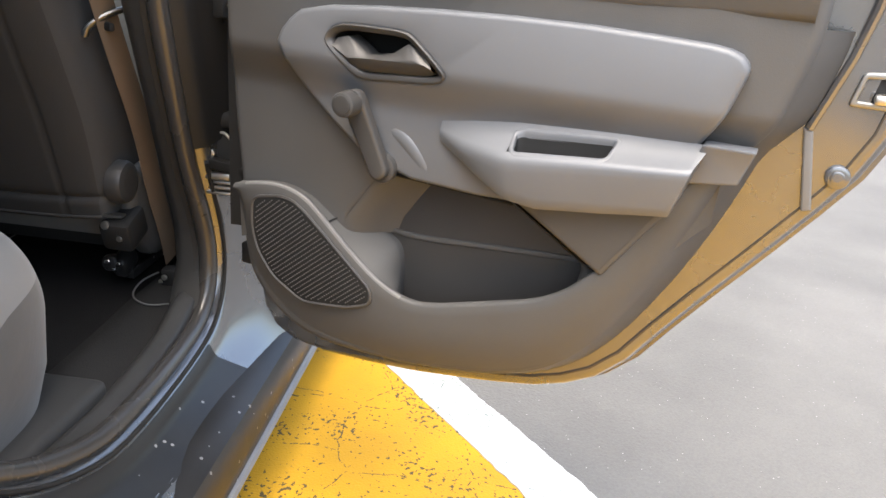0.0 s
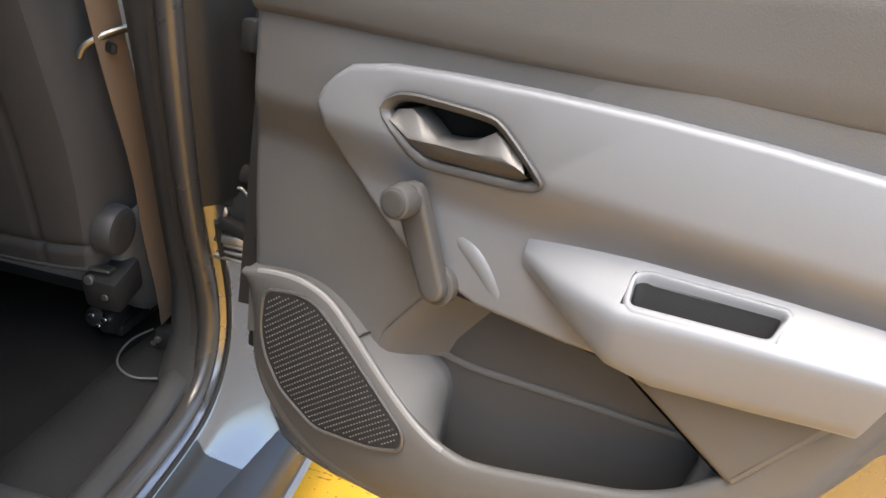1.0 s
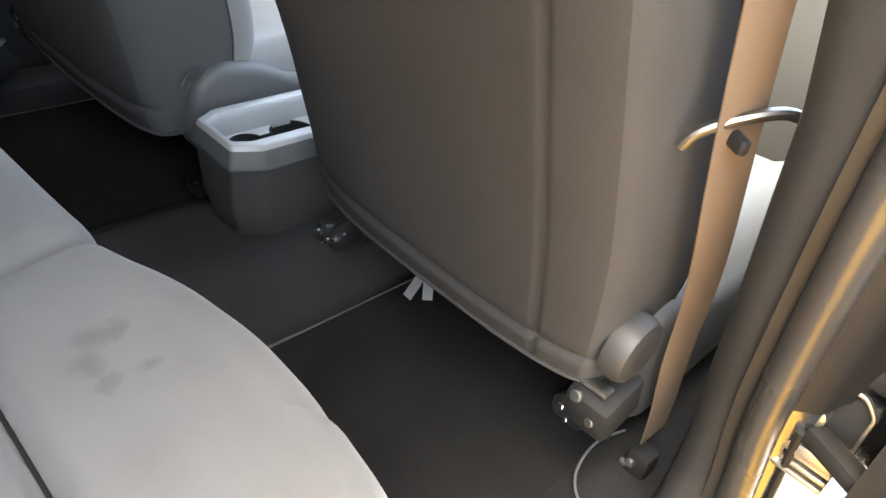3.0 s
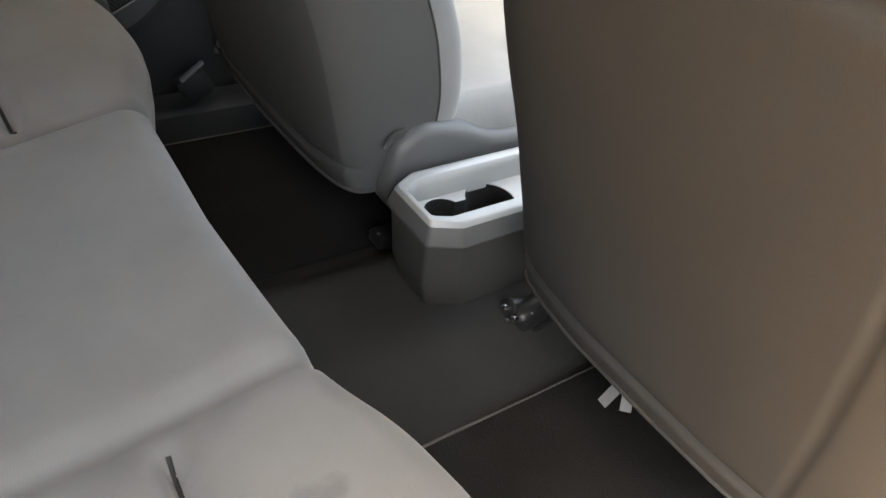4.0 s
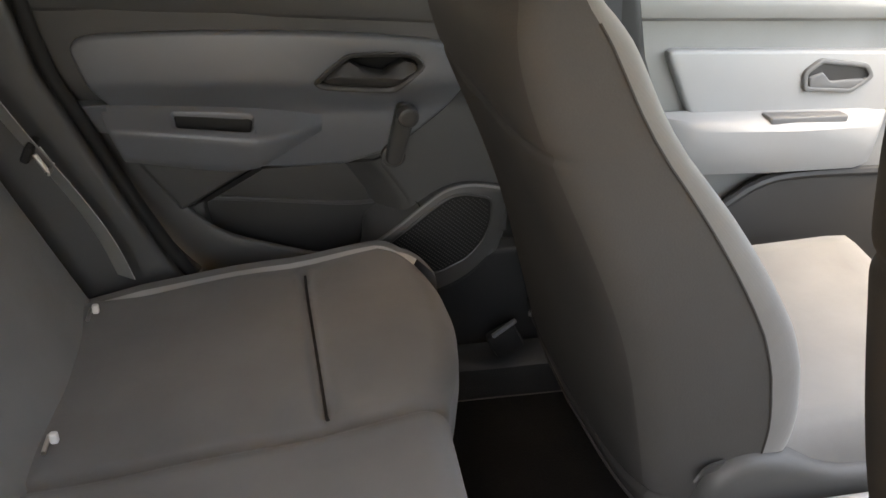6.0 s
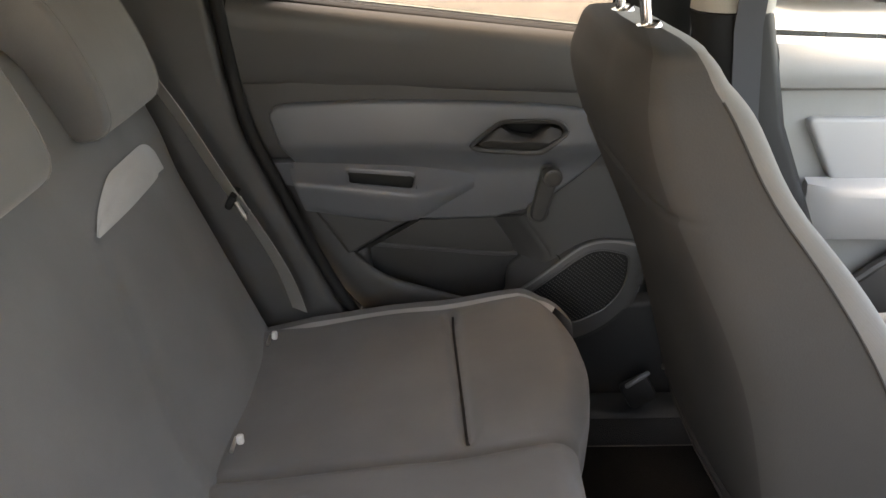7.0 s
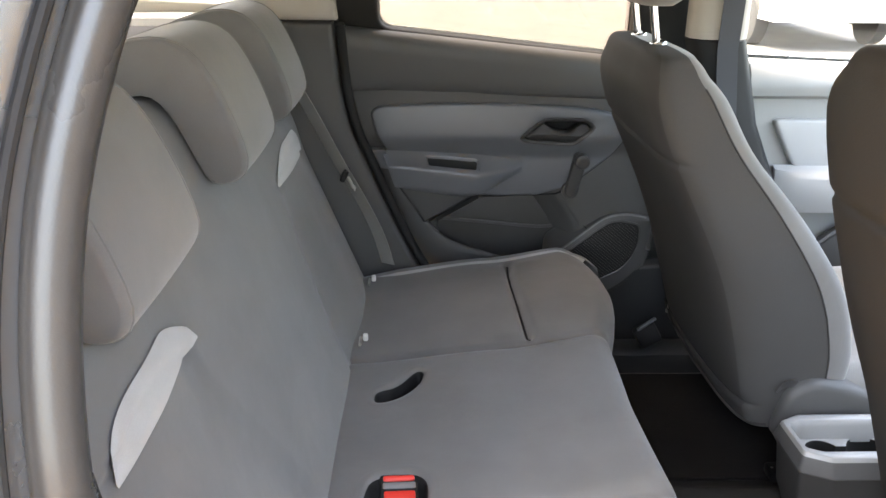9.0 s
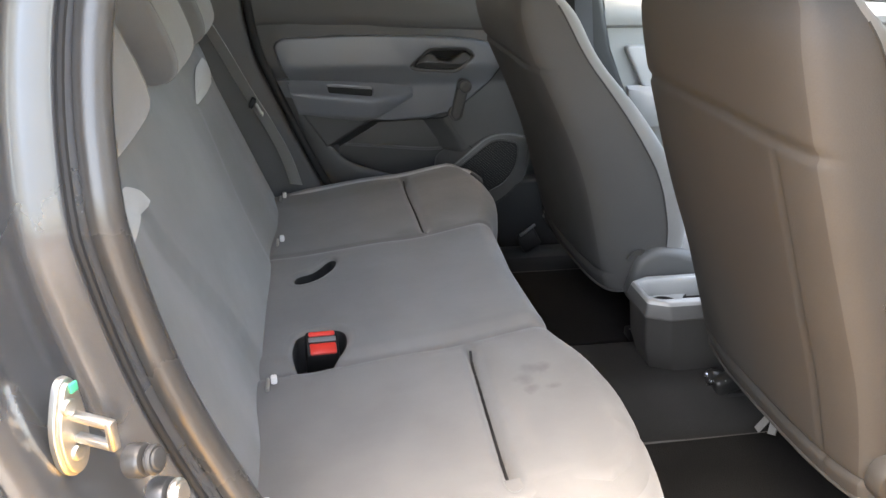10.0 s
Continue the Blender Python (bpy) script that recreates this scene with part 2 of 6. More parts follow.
def chaikin(pts, times=2, closed=True):
    pts = [tuple(p) for p in pts]
    for _ in range(times):
        out = []
        n = len(pts)
        for i in range(n if closed else n - 1):
            a, b = pts[i], pts[(i + 1) % n]
            out.append(tuple(0.75 * p + 0.25 * q for p, q in zip(a, b)))
            out.append(tuple(0.25 * p + 0.75 * q for p, q in zip(a, b)))
        if not closed:
            out = [pts[0]] + out[1:-1] + [pts[-1]]
        pts = out
    return pts


def rounded(pts, r, steps=4):
    """A polygon with its corners rounded to about the radius r."""
    out, n = [], len(pts)
    for i in range(n):
        p, a, b = Vector(pts[i]), Vector(pts[i - 1]), Vector(pts[(i + 1) % n])
        da, db = (a - p), (b - p)
        k = min(r, 0.45 * da.length, 0.45 * db.length)
        s, e = p + da.normalized() * k, p + db.normalized() * k
        for j in range(steps + 1):
            t = j / steps
            out.append(tuple((1 - t) ** 2 * s + 2 * t * (1 - t) * p + t * t * e))
    return out


def area2(pts):
    return sum(pts[i - 1][0] * pts[i][1] - pts[i][0] * pts[i - 1][1] for i in range(len(pts)))


def inset(pts, d):
    """The closed polygon moved inwards by d."""
    sgn = 1 if area2(pts) > 0 else -1
    out, n = [], len(pts)
    for i in range(n):
        a, p, b = Vector(pts[i - 1]), Vector(pts[i]), Vector(pts[(i + 1) % n])
        u, v = (p - a), (b - p)
        u = u.normalized() if u.length > 1e-9 else Vector((1, 0))
        v = v.normalized() if v.length > 1e-9 else u
        nn = Vector((-(u.y + v.y), u.x + v.x))
        nn = nn.normalized() if nn.length > 1e-6 else Vector((-u.y, u.x))
        k = max(0.5, nn.dot(Vector((-u.y, u.x))))
        out.append(tuple(p + nn * (sgn * d / k)))
    return out


def strip(bm, a, b, closed=True):
    n = len(a)
    for i in range(n if closed else n - 1):
        j = (i + 1) % n
        try:
            bm.faces.new((a[i], a[j], b[j], b[i]))
        except ValueError:
            pass


def fill(bm, loops):
    edges = []
    for loop in loops:
        for i in range(len(loop)):
            e = bm.edges.get((loop[i - 1], loop[i]))
            edges.append(e or bm.edges.new((loop[i - 1], loop[i])))
    bmesh.ops.triangle_fill(bm, use_beauty=True, use_dissolve=False, edges=edges)


def plate(bm, outer, holes, w0, w1, mp, c=0.004, back=False):
    """A panel of the outline outer (u, v) with holes, from depth w0 to w1, its front edges rounded by c. mp maps (u, v, w) to a place."""
    loops = []
    for k, pts in enumerate([outer] + list(holes)):
        sg = 1 if k == 0 else -1
        rows = [[bm.verts.new(mp(*p, w0)) for p in pts]]
        for ang in (0, 30, 60, 90):
            d = c * (1 - math.cos(radians(ang)))
            w = w1 - math.copysign(c, w1 - w0) * (1 - math.sin(radians(ang)))
            rows.append([bm.verts.new(mp(*p, w)) for p in inset(pts, sg * d)])
        for a, b in zip(rows, rows[1:]):
            strip(bm, a, b)
        loops.append(rows)
    fill(bm, [rows[-1] for rows in loops])
    if back:
        fill(bm, [rows[0] for rows in loops])
    return bm


def loft(bm, rings, closed=True, caps=True):
    rows = [[bm.verts.new(p) for p in r] for r in rings]
    for a, b in zip(rows, rows[1:]):
        strip(bm, a, b, closed)
    if caps and closed:
        for r in (rows[0], rows[-1]):
            try:
                bm.faces.new(r)
            except ValueError:
                pass
    return bm


def tube(bm, pts, r, n=8, closed=False, flat=1.0):
    pts = [Vector(p) for p in pts]
    m = len(pts)
    rings, up = [], None
    for i, p in enumerate(pts):
        a = pts[i - 1] if (i or closed) else p
        b = pts[(i + 1) % m] if (i < m - 1 or closed) else p
        d = (b - a).normalized()
        if up is None:
            up = Vector((1, 0, 0)) if abs(d.x) < 0.8 else Vector((0, 0, 1))
        up = (up - d * up.dot(d)).normalized()
        side = d.cross(up)
        rings.append([p + r * (math.cos(k * 2 * math.pi / n) * up + flat * math.sin(k * 2 * math.pi / n) * side) for k in range(n)])
    if closed:
        rings.append(rings[0])
    return loft(bm, rings, caps=not closed)


def ribbon(bm, pts, width, thick, across, end=None):
    """A flat strap along pts; across gives its width's direction, end that at its last point where it is twisted."""
    pts = [Vector(p) for p in pts]
    first = Vector(across).normalized()
    last = Vector(end).normalized() if end else first
    rings = []
    for i, p in enumerate(pts):
        ac = first.lerp(last, i / (len(pts) - 1)).normalized()
        d = (pts[min(i + 1, len(pts) - 1)] - pts[max(i - 1, 0)]).normalized()
        w = (ac - d * ac.dot(d)).normalized()
        nn = d.cross(w)
        rings.append([p + w * a * width / 2 + nn * b * thick / 2 for a, b in ((-1, -1), (1, -1), (1, 1), (-1, 1))])
    return loft(bm, rings)


def block(bm, c, size, bevel=0.004, m=None, seg=2):
    new_v = bmesh.ops.create_cube(bm, size=1)["verts"]
    bmesh.ops.scale(bm, vec=size, verts=new_v)
    if bevel:
        es = list({e for v in new_v for e in v.link_edges})
        r = bmesh.ops.bevel(bm, geom=es, offset=bevel, segments=seg, profile=0.5, affect="EDGES")
        new_v = list({v for f in r["faces"] for v in f.verts} | {v for v in new_v if v.is_valid})
    mat = Matrix.Translation(c) @ (m or Matrix())
    bmesh.ops.transform(bm, matrix=mat, verts=new_v)
    return bm


def disc(bm, c, axis, r, h, n=24, bevel=0.002, r2=None):
    """A turned disc or boss of height h along the axis from c, with a rounded far edge."""
    ax = Vector(axis).normalized()
    up = Vector((0, 0, 1)) if abs(ax.z) < 0.9 else Vector((1, 0, 0))
    u = ax.cross(up).normalized()
    v = ax.cross(u)
    r2 = r2 or r
    prof = [(r, 0), (r2, h - bevel), (r2 - bevel * 0.3, h - bevel * 0.3), (r2 - bevel, h), (r2 * 0.5, h), (r2 * 0.08, h)]
    rings = [[Vector(c) + ax * hh + rr * (math.cos(2 * math.pi * k / n) * u + math.sin(2 * math.pi * k / n) * v) for k in range(n)] for rr, hh in prof]
    return loft(bm, rings)


def smoothstep(a, b, x):
    t = max(0.0, min(1.0, (x - a) / (b - a)))
    return t * t * (3 - 2 * t)


def lerp_table(x, table):
    """Smooth value at x of a table of (x, value)."""
    if x <= table[0][0]:
        return table[0][1]
    for (a, p), (b, q) in zip(table, table[1:]):
        if x <= b:
            return p + (q - p) * (x - a) / (b - a)
    return table[-1][1]


# ---- ground ----
bm = bmesh.new()
bmesh.ops.create_grid(bm, x_segments=2, y_segments=2, size=400)
bmesh.ops.translate(bm, verts=bm.verts, vec=(0, 0, GZ))
tagged(part("ground", bm, ASPHALT, smooth=0), "grey worn tarmac of a car park", "ground", kind="structure")


def ragged(pts, step, amp):
    out = []
    for i in range(len(pts)):
        a, b = Vector(pts[i]), Vector(pts[(i + 1) % len(pts)])
        n = max(1, int((b - a).length / step))
        d = (b - a).normalized()
        for k in range(n):
            p = a.lerp(b, k / n)
            out.append(tuple(p + Vector((-d.y, d.x)) * amp * (noise.noise((p.x * 40, p.y * 40, 0)) + 0.6 * noise.noise((p.x * 9, p.y * 9, 3)))))
    return out


def marking(name, outline, mat, label, z):
    bm = bmesh.new()
    plate(bm, outline, [], GZ, GZ + z, lambda u, v, w: Vector((u, v, w)), c=0.001)
    return tagged(part(name, bm, mat, smooth=0), label, "road marking", kind="structure")


# the painted bay: a slanting white line with yellow inside it
LD = Vector((0.63, -0.777)).normalized()
A0, C0 = Vector((1.048, 0.366)), Vector((1.210, 0.378))
white_poly = [tuple(A0 - LD * 1.6), tuple(A0 + LD * 5.2), tuple(C0 + LD * 5.2), tuple(C0 - LD * 1.6)]
marking("road_marking_white", ragged(white_poly, 0.012, 0.005), WHITE, "worn white painted line on tarmac", 0.005)
yellow_poly = [tuple(A0 - LD * 1.6), tuple(A0 + LD * 5.2), (-0.9, -3.68), (-0.9, 1.6)]
marking("road_marking_yellow", ragged(yellow_poly, 0.015, 0.005), YELLOW, "cracked yellow painted bay on tarmac", 0.003)


# ---- car body ----
HX, HY = 0.851, -0.16
def lean(z):
    """How far the sides lean inwards above the waistline."""
    return max(0.0, z - 1.15) * 0.33


def side_map(sx):
    """(y, z, half width) to a place on the car's side."""
    return lambda u, v, w: Vector((sx * (w - lean(v)), u, v))


car = thing("car_body", "dark grey metallic family car with its rear door open", "car")

# the rear door opening, seen from the side: (y, z)
OPENING = [(-0.300, 1.50), (-0.272, 1.22), (-0.243, 1.03), (-0.190, 0.86), (-0.150, 0.74), (-0.112, 0.63), (-0.108, 0.55), (-0.138, 0.482),
           (-0.20, 0.454), (-0.38, 0.442), (-0.55, 0.452), (-0.69, 0.505), (-0.80, 0.61), (-0.878, 0.74), (-0.942, 0.86), (-0.985, 0.98),
           (-1.005, 1.07), (-1.018, 1.16), (-1.020, 1.25), (-1.008, 1.335), (-0.972, 1.44), (-0.90, 1.53), (-0.55, 1.555), (-0.38, 1.55)]
OPEN = chaikin(OPENING, 2)
# the wider outline of the opening in the outer skin
SKIN_B = [(-0.300, 1.50), (-0.250, 1.22), (-0.190, 1.03), (-0.112, 0.835), (-0.042, 0.66), (0.018, 0.52), (0.022, 0.455), (-0.03, 0.432), (-0.16, 0.425), (-0.38, 0.425), (-0.55, 0.44), (-0.69, 0.50)]
SKIN = chaikin(SKIN_B + OPENING[12:], 2)
FRONT_WIN = rounded([(-0.10, 1.17), (0.95, 1.12), (0.40, 1.53), (-0.16, 1.56)], 0.05)
REAR_WIN = rounded([(-0.33, 1.17), (-0.915, 1.235), (-0.915, 1.44), (-0.80, 1.52), (-0.36, 1.54)], 0.03)
QUARTER = rounded([(-1.19, 1.31), (-1.66, 1.33), (-1.60, 1.50), (-1.19, 1.53)], 0.04)
SIDE = [(-2.02, 0.45), (-2.04, 1.0), (-1.95, 1.20), (-1.78, 1.58), (-1.60, 1.64), (-0.4, 1.68), (0.25, 1.63), (1.05, 1.16), (1.9, 1.10), (2.22, 0.98),
        (2.28, 0.45), (1.82, 0.36)] + [(1.42 + 0.37 * math.cos(a), 0.45 + 0.37 * math.sin(a)) for a in np.linspace(0.1, math.pi - 0.1, 10)] + \
       [(1.0, 0.34), (-0.88, 0.34)] + [(-1.25 + 0.37 * math.cos(a), 0.45 + 0.37 * math.sin(a)) for a in np.linspace(0.1, math.pi - 0.1, 10)] + [(-1.66, 0.42)]

bm = bmesh.new()
plate(bm, SIDE, [inset(SKIN, -0.075), FRONT_WIN, inset(QUARTER, -0.05)], 0.85, 0.89, side_map(1), c=0.012, back=True)
part("side_panel", bm, PAINT, car, "dark grey metallic body side")
bm = bmesh.new()
plate(bm, SIDE, [REAR_WIN, FRONT_WIN, inset(QUARTER, -0.05)], 0.85, 0.89, side_map(-1), c=0.012, back=True)
part("side_panel", bm, PAINT, car, "dark grey metallic body side")


def open_map(u, v, w):
    """As side_map, with the rear edge of the doorway drawn inwards and the sill and B-pillar outwards."""
    w -= 0.045 * smoothstep(-0.55, -0.85, u) * smoothstep(0.60, 0.90, v)
    w += (0.021 + 0.015 * (1 - smoothstep(0.52, 0.80, v))) * smoothstep(-0.75, -0.50, u) * (1 - smoothstep(0.735, 0.870, w)) * (1 - smoothstep(1.2, 1.45, v))
    return side_map(1)(u, v, w)


def opening_row(d, x):
    k = smoothstep(0.046, 0.068, d)
    return [open_map(p[0] + k * (q[0] - p[0]), p[1] + k * (q[1] - p[1]), x) for p, q in zip(inset(OPEN, -d), inset(SKIN, -d))]


# the painted frame round the open doorway
bm = bmesh.new()
prof = [(0.0, 0.715), (0.004, 0.735), (0.012, 0.752), (0.018, 0.766), (0.024, 0.773), (0.040, 0.780), (0.046, 0.784), (0.050, 0.792), (0.054, 0.815), (0.058, 0.842), (0.061, 0.862), (0.066, 0.876), (0.074, 0.884), (0.085, 0.889)]
loft(bm, [opening_row(*p) for p in prof] , closed=True, caps=False)
part("door_frame", bm, PAINT, car, "dark grey painted door frame", smooth=60)

# the rubber seal, with its lip towards the cabin
bm = bmesh.new()
tube(bm, [open_map(*p, 0.736) for p in inset(OPEN, 0.0)], 0.0165, 12, closed=True)
seal = part("door_seal", bm, RUBBER, car, "black rubber door seal")
bm = bmesh.new()
foot = [open_map(*p, 0.7665) for p in inset(OPEN, -0.0150)]
tube(bm, [p for p in foot if not (p.y > -0.36 and p.z > 0.77)], 0.0038, 8)
part("seal_foot", bm, TRIM_BLACK, seal)
bm = bmesh.new()
loft(bm, [[open_map(*p, x) for p in inset(OPEN, d)] for d, x in ((0.000, 0.724), (0.002, 0.716), (0.004, 0.709))], closed=True, caps=False)
part("trim_lip", bm, SILL_TRIM, car)

# matt cover on the outside of the B-pillar
bm = bmesh.new()
keep = [k for k, p in enumerate(opening_row(0.042, 0.784)) if p.y > -0.36 and 0.79 < p.z < 1.52]
cover = []
for d, x in ((0.006, 0.747), (0.014, 0.760), (0.019, 0.770), (0.026, 0.777), (0.042, 0.784), (0.048, 0.789), (0.0525, 0.798), (0.0605, 0.846), (0.064, 0.866), (0.072, 0.882)):
    row = opening_row(d - 0.0025, x + 0.001)
    cover.append([row[k] for k in keep])
loft(bm, cover, closed=False)
part("pillar_cover", bm, SILL_TRIM, car, "dark grey cover on the B-pillar", smooth=50)

# black skin added over the frame's painted foot, standing in for dark reflections
bm = bmesh.new()
keep = [k for k, p in enumerate(opening_row(0.042, 0.784)) if p.z < 0.56 and p.y < -0.175]
cover = []
for d, x in ((0.0235, 0.771), (0.028, 0.777), (0.042, 0.784), (0.048, 0.789), (0.0525, 0.798), (0.0605, 0.846), (0.064, 0.866)):
    row = opening_row(d - 0.002, x + 0.001)
    cover.append([row[k] for k in keep])
loft(bm, cover, closed=False)
part("sill_dark_skin", bm, CLAD, car, "black skin added over the sill step's paint for its dark reflections", smooth=50)

# hinge face of the B-pillar, closing the gap between the frame and the door's hinges
# body paint here lies in shade, put into the colour as black
bm = bmesh.new()
edge_b = [(z, y) for y, z in SKIN_B[1:6]][::-1]
rows = []
for z in np.linspace(0.665, 1.16, 12):
    yb = lerp_table(z, edge_b) + 0.085
    rows.append([(x - lean(z), y, z) for x, y in ((0.846, yb), (0.852, max(yb - 0.06, HY + 0.06)), (0.846, HY + 0.012), (0.838, HY - 0.012), (0.862, HY - 0.012), (0.876, yb))])
loft(bm, rows)
part("hinge_pillar", bm, TRIM_BLACK, car, "hinge face of the B-pillar, darkened for shade", smooth=50)

# sill cladding outside
for sx in (1, -1):
    bm = bmesh.new()
    ring = [(0.802, 0.370), (0.810, 0.377), (0.828, 0.377), (0.850, 0.376), (0.880, 0.372), (0.900, 0.362), (0.908, 0.345), (0.911, 0.305), (0.909, 0.268), (0.896, 0.247), (0.84, 0.24), (0.80, 0.25)]
    loft(bm, [[(sx * x, y, z) for x, z in ring] for y in (1.0, 0.6, 0.3, 0.0, -0.3, -0.6, -0.86)])
    clad = part("sill_cladding", bm, CLAD, car, "black plastic sill cladding, damp and dusty", smooth=30)
    bm = bmesh.new()
    tube(bm, [(sx * 0.909, y, 0.266) for y in (0.98, 0.5, 0.0, -0.5, -0.84)], 0.010, 8)
    part("edge_strip", bm, TRIM_MID, clad, "grey lower edge strip")

# inner rocker behind the foot of the closed door
bm = bmesh.new()
plate(bm, [(0.10, 0.42), (0.05, 0.60), (-0.26, 0.62), (-0.62, 0.56), (-0.80, 0.62), (-0.80, 0.42)], [], 0.84, 0.806, side_map(-1), c=0.004)
part("inner_rocker", bm, TRIM_BLACK, car, "black inner rocker panel")
# far kick trim, in the tone darkened for the shade there
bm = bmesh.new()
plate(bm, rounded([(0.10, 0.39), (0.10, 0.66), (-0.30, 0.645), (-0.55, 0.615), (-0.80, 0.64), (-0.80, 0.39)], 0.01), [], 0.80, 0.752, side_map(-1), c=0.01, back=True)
part("kick_trim", bm, SILL_TRIM, car, "kick trim below the closed door, darkened for shade")

# B-pillar trim inside, right and left
for sx in (1, -1):
    bm = bmesh.new()
    rings = []
    near = ((-0.255, 1.50, 0.10, 0.735, 0.636), (-0.250, 1.22, 0.12, 0.750, 0.668), (-0.228, 1.03, 0.14, 0.756, 0.682), (-0.176, 0.86, 0.15, 0.757, 0.687), (-0.138, 0.74, 0.17, 0.759, 0.689), (-0.100, 0.63, 0.18, 0.762, 0.691), (-0.100, 0.55, 0.20, 0.764, 0.694), (-0.150, 0.487, 0.25, 0.766, 0.700))
    far = ((-0.255, 1.50, 0.10, 0.735, 0.672), (-0.222, 1.22, 0.11, 0.735, 0.672), (-0.170, 1.03, 0.12, 0.735, 0.672), (-0.098, 0.835, 0.14, 0.735, 0.672), (-0.032, 0.66, 0.17, 0.735, 0.672), (0.010, 0.53, 0.22, 0.735, 0.672), (0.00, 0.455, 0.27, 0.735, 0.672))
    for y0, z, w, xo, xi in near if sx > 0 else far:
        xo, xi = xo - lean(z), xi - lean(z)
        rings.append([(sx * x, y, z) for x, y in ((xo, y0 - 0.012), (xi + 0.03, y0 - 0.010), (xi + 0.008, y0 + 0.006), (xi, y0 + 0.03), (xi, y0 + w - 0.02), (xi + 0.02, y0 + w), (xo, y0 + w))])
    loft(bm, rings[1:])
    # same trim both sides: lightened by the doorway, darkened for shade opposite
    part("pillar_trim", bm, SILL_LIT if sx > 0 else SILL_TRIM, car, "charcoal B-pillar trim", smooth=50)
    bm = bmesh.new()
    loft(bm, [rings[0], [(x, y, z + 0.003) for x, y, z in rings[1]]])
    part("upper_pillar_trim", bm, LIGHT_TRIM, car, "pale beige upper B-pillar trim", smooth=50)
    bm = bmesh.new()
    if sx > 0:
        rows = []
        for y, z in ((0.10, 0.512), (-0.12, 0.508), (-0.16, 0.500), (-0.19, 0.489), (-0.225, 0.474), (-0.285, 0.462), (-0.35, 0.457), (-0.45, 0.452), (-0.58, 0.462), (-0.66, 0.49)):
            rows.append([(x, y, z + dz) for x, dz in ((0.760, -0.05), (0.760, -0.004), (0.756, 0.0), (0.738, 0.006), (0.728, 0.005), (0.722, -0.001), (0.716, -0.02), (0.706, -0.07))])
        loft(bm, rows)
        part("sill_trim", bm, SILL_LIT, car, "grey plastic sill trim", smooth=50)
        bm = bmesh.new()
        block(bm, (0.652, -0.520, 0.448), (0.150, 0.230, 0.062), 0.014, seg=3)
        part("heel_trim", bm, SILL_LIT, car, "grey plastic heel trim at the foot of the bench", smooth=50)
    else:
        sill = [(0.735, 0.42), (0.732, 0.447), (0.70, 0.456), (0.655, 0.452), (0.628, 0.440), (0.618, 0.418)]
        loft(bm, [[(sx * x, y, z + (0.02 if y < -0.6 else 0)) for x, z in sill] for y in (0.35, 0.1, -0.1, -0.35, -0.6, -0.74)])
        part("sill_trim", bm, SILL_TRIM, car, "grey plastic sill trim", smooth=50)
    # C-pillar: dark lower trim, pale upper trim round the quarter window
    bm = bmesh.new()
    q = 0.0 if sx < 0 else -0.032
    low = [(-1.010 + q, 1.252), (-1.004 + q, 1.12), (-0.985 + q, 1.02), (-0.950 + q, 0.94), (-0.90 + q, 0.82), (-0.845 + q, 0.70), (-0.78, 0.60), (-0.74, 0.44), (-1.85, 0.44), (-1.85, 1.262), (-1.2, 1.258)]
    plate(bm, low, [], 0.745 if sx < 0 else 0.690, 0.695 if sx < 0 else 0.652, side_map(sx), c=0.012)
    part("pillar_trim", bm, TRIM, car, "dark grey C-pillar lower trim")
    bm = bmesh.new()
    up = [(-1.0 + q, 1.258), (-1.012 + 4 * q, 1.50), (-1.05 + 4 * q, 1.56), (-1.8, 1.56), (-1.85, 1.262)]
    plate(bm, up, [inset(QUARTER, -0.02)], 0.74 if sx < 0 else 0.690, 0.690 if sx < 0 else 0.650, side_map(sx), c=0.010)
    part("quarter_trim", bm, LIGHT_TRIM, car, "pale beige upper pillar trim")
    bm = bmesh.new()
    plate(bm, inset(QUARTER, -0.012), [], 0.800, 0.796, side_map(sx), c=0.001)
    part("quarter_glass", bm, TINTED, car, "tinted quarter window")
    bm = bmesh.new()
    loft(bm, [[side_map(sx)(*p, x) for p in q] for q, x in ((inset(QUARTER, -0.02), 0.70), (inset(QUARTER, -0.012), 0.79), (inset(QUARTER, -0.03), 0.84))], caps=False)
    part("window_reveal", bm, LIGHT_TRIM, car)
    bm = bmesh.new()
    plate(bm, inset(FRONT_WIN, -0.01), [], 0.842, 0.838, side_map(sx), c=0.001)
    part("front_glass", bm, GLASS, car)

# black seal between the C-pillar and the closed rear door
bm = bmesh.new()
tube(bm, [side_map(-1)(y + 0.016, z, 0.708) for y, z in chaikin([(-1.010, 1.25), (-1.006, 1.12), (-0.987, 1.02), (-0.952, 0.94), (-0.902, 0.82), (-0.847, 0.70), (-0.790, 0.61)], 2, False)], 0.011, 10)
part("door_seal", bm, TRIM_BLACK, car, "black rubber door seal")

# windscreen and rear window
for name, glz, ring in (("windscreen", GLASS, ((0.86, 1.0, 1.17), (0.78, 0.62, 1.40), (0.66, 0.26, 1.61))), ("rear_window", TINTED, ((0.78, -1.975, 1.22), (0.70, -1.88, 1.40), (0.62, -1.79, 1.555)))):
    bm = bmesh.new()
    loft(bm, [[Vector((w * k, y + (0.10 if y > 0 else -0.05) * (1 - k * k), z)) for k in np.linspace(-1, 1, 11)] for w, y, z in ring], closed=False)
    part(name, bm, glz, car)
# roof, headliner, bulkheads
bm = bmesh.new()
rows = []
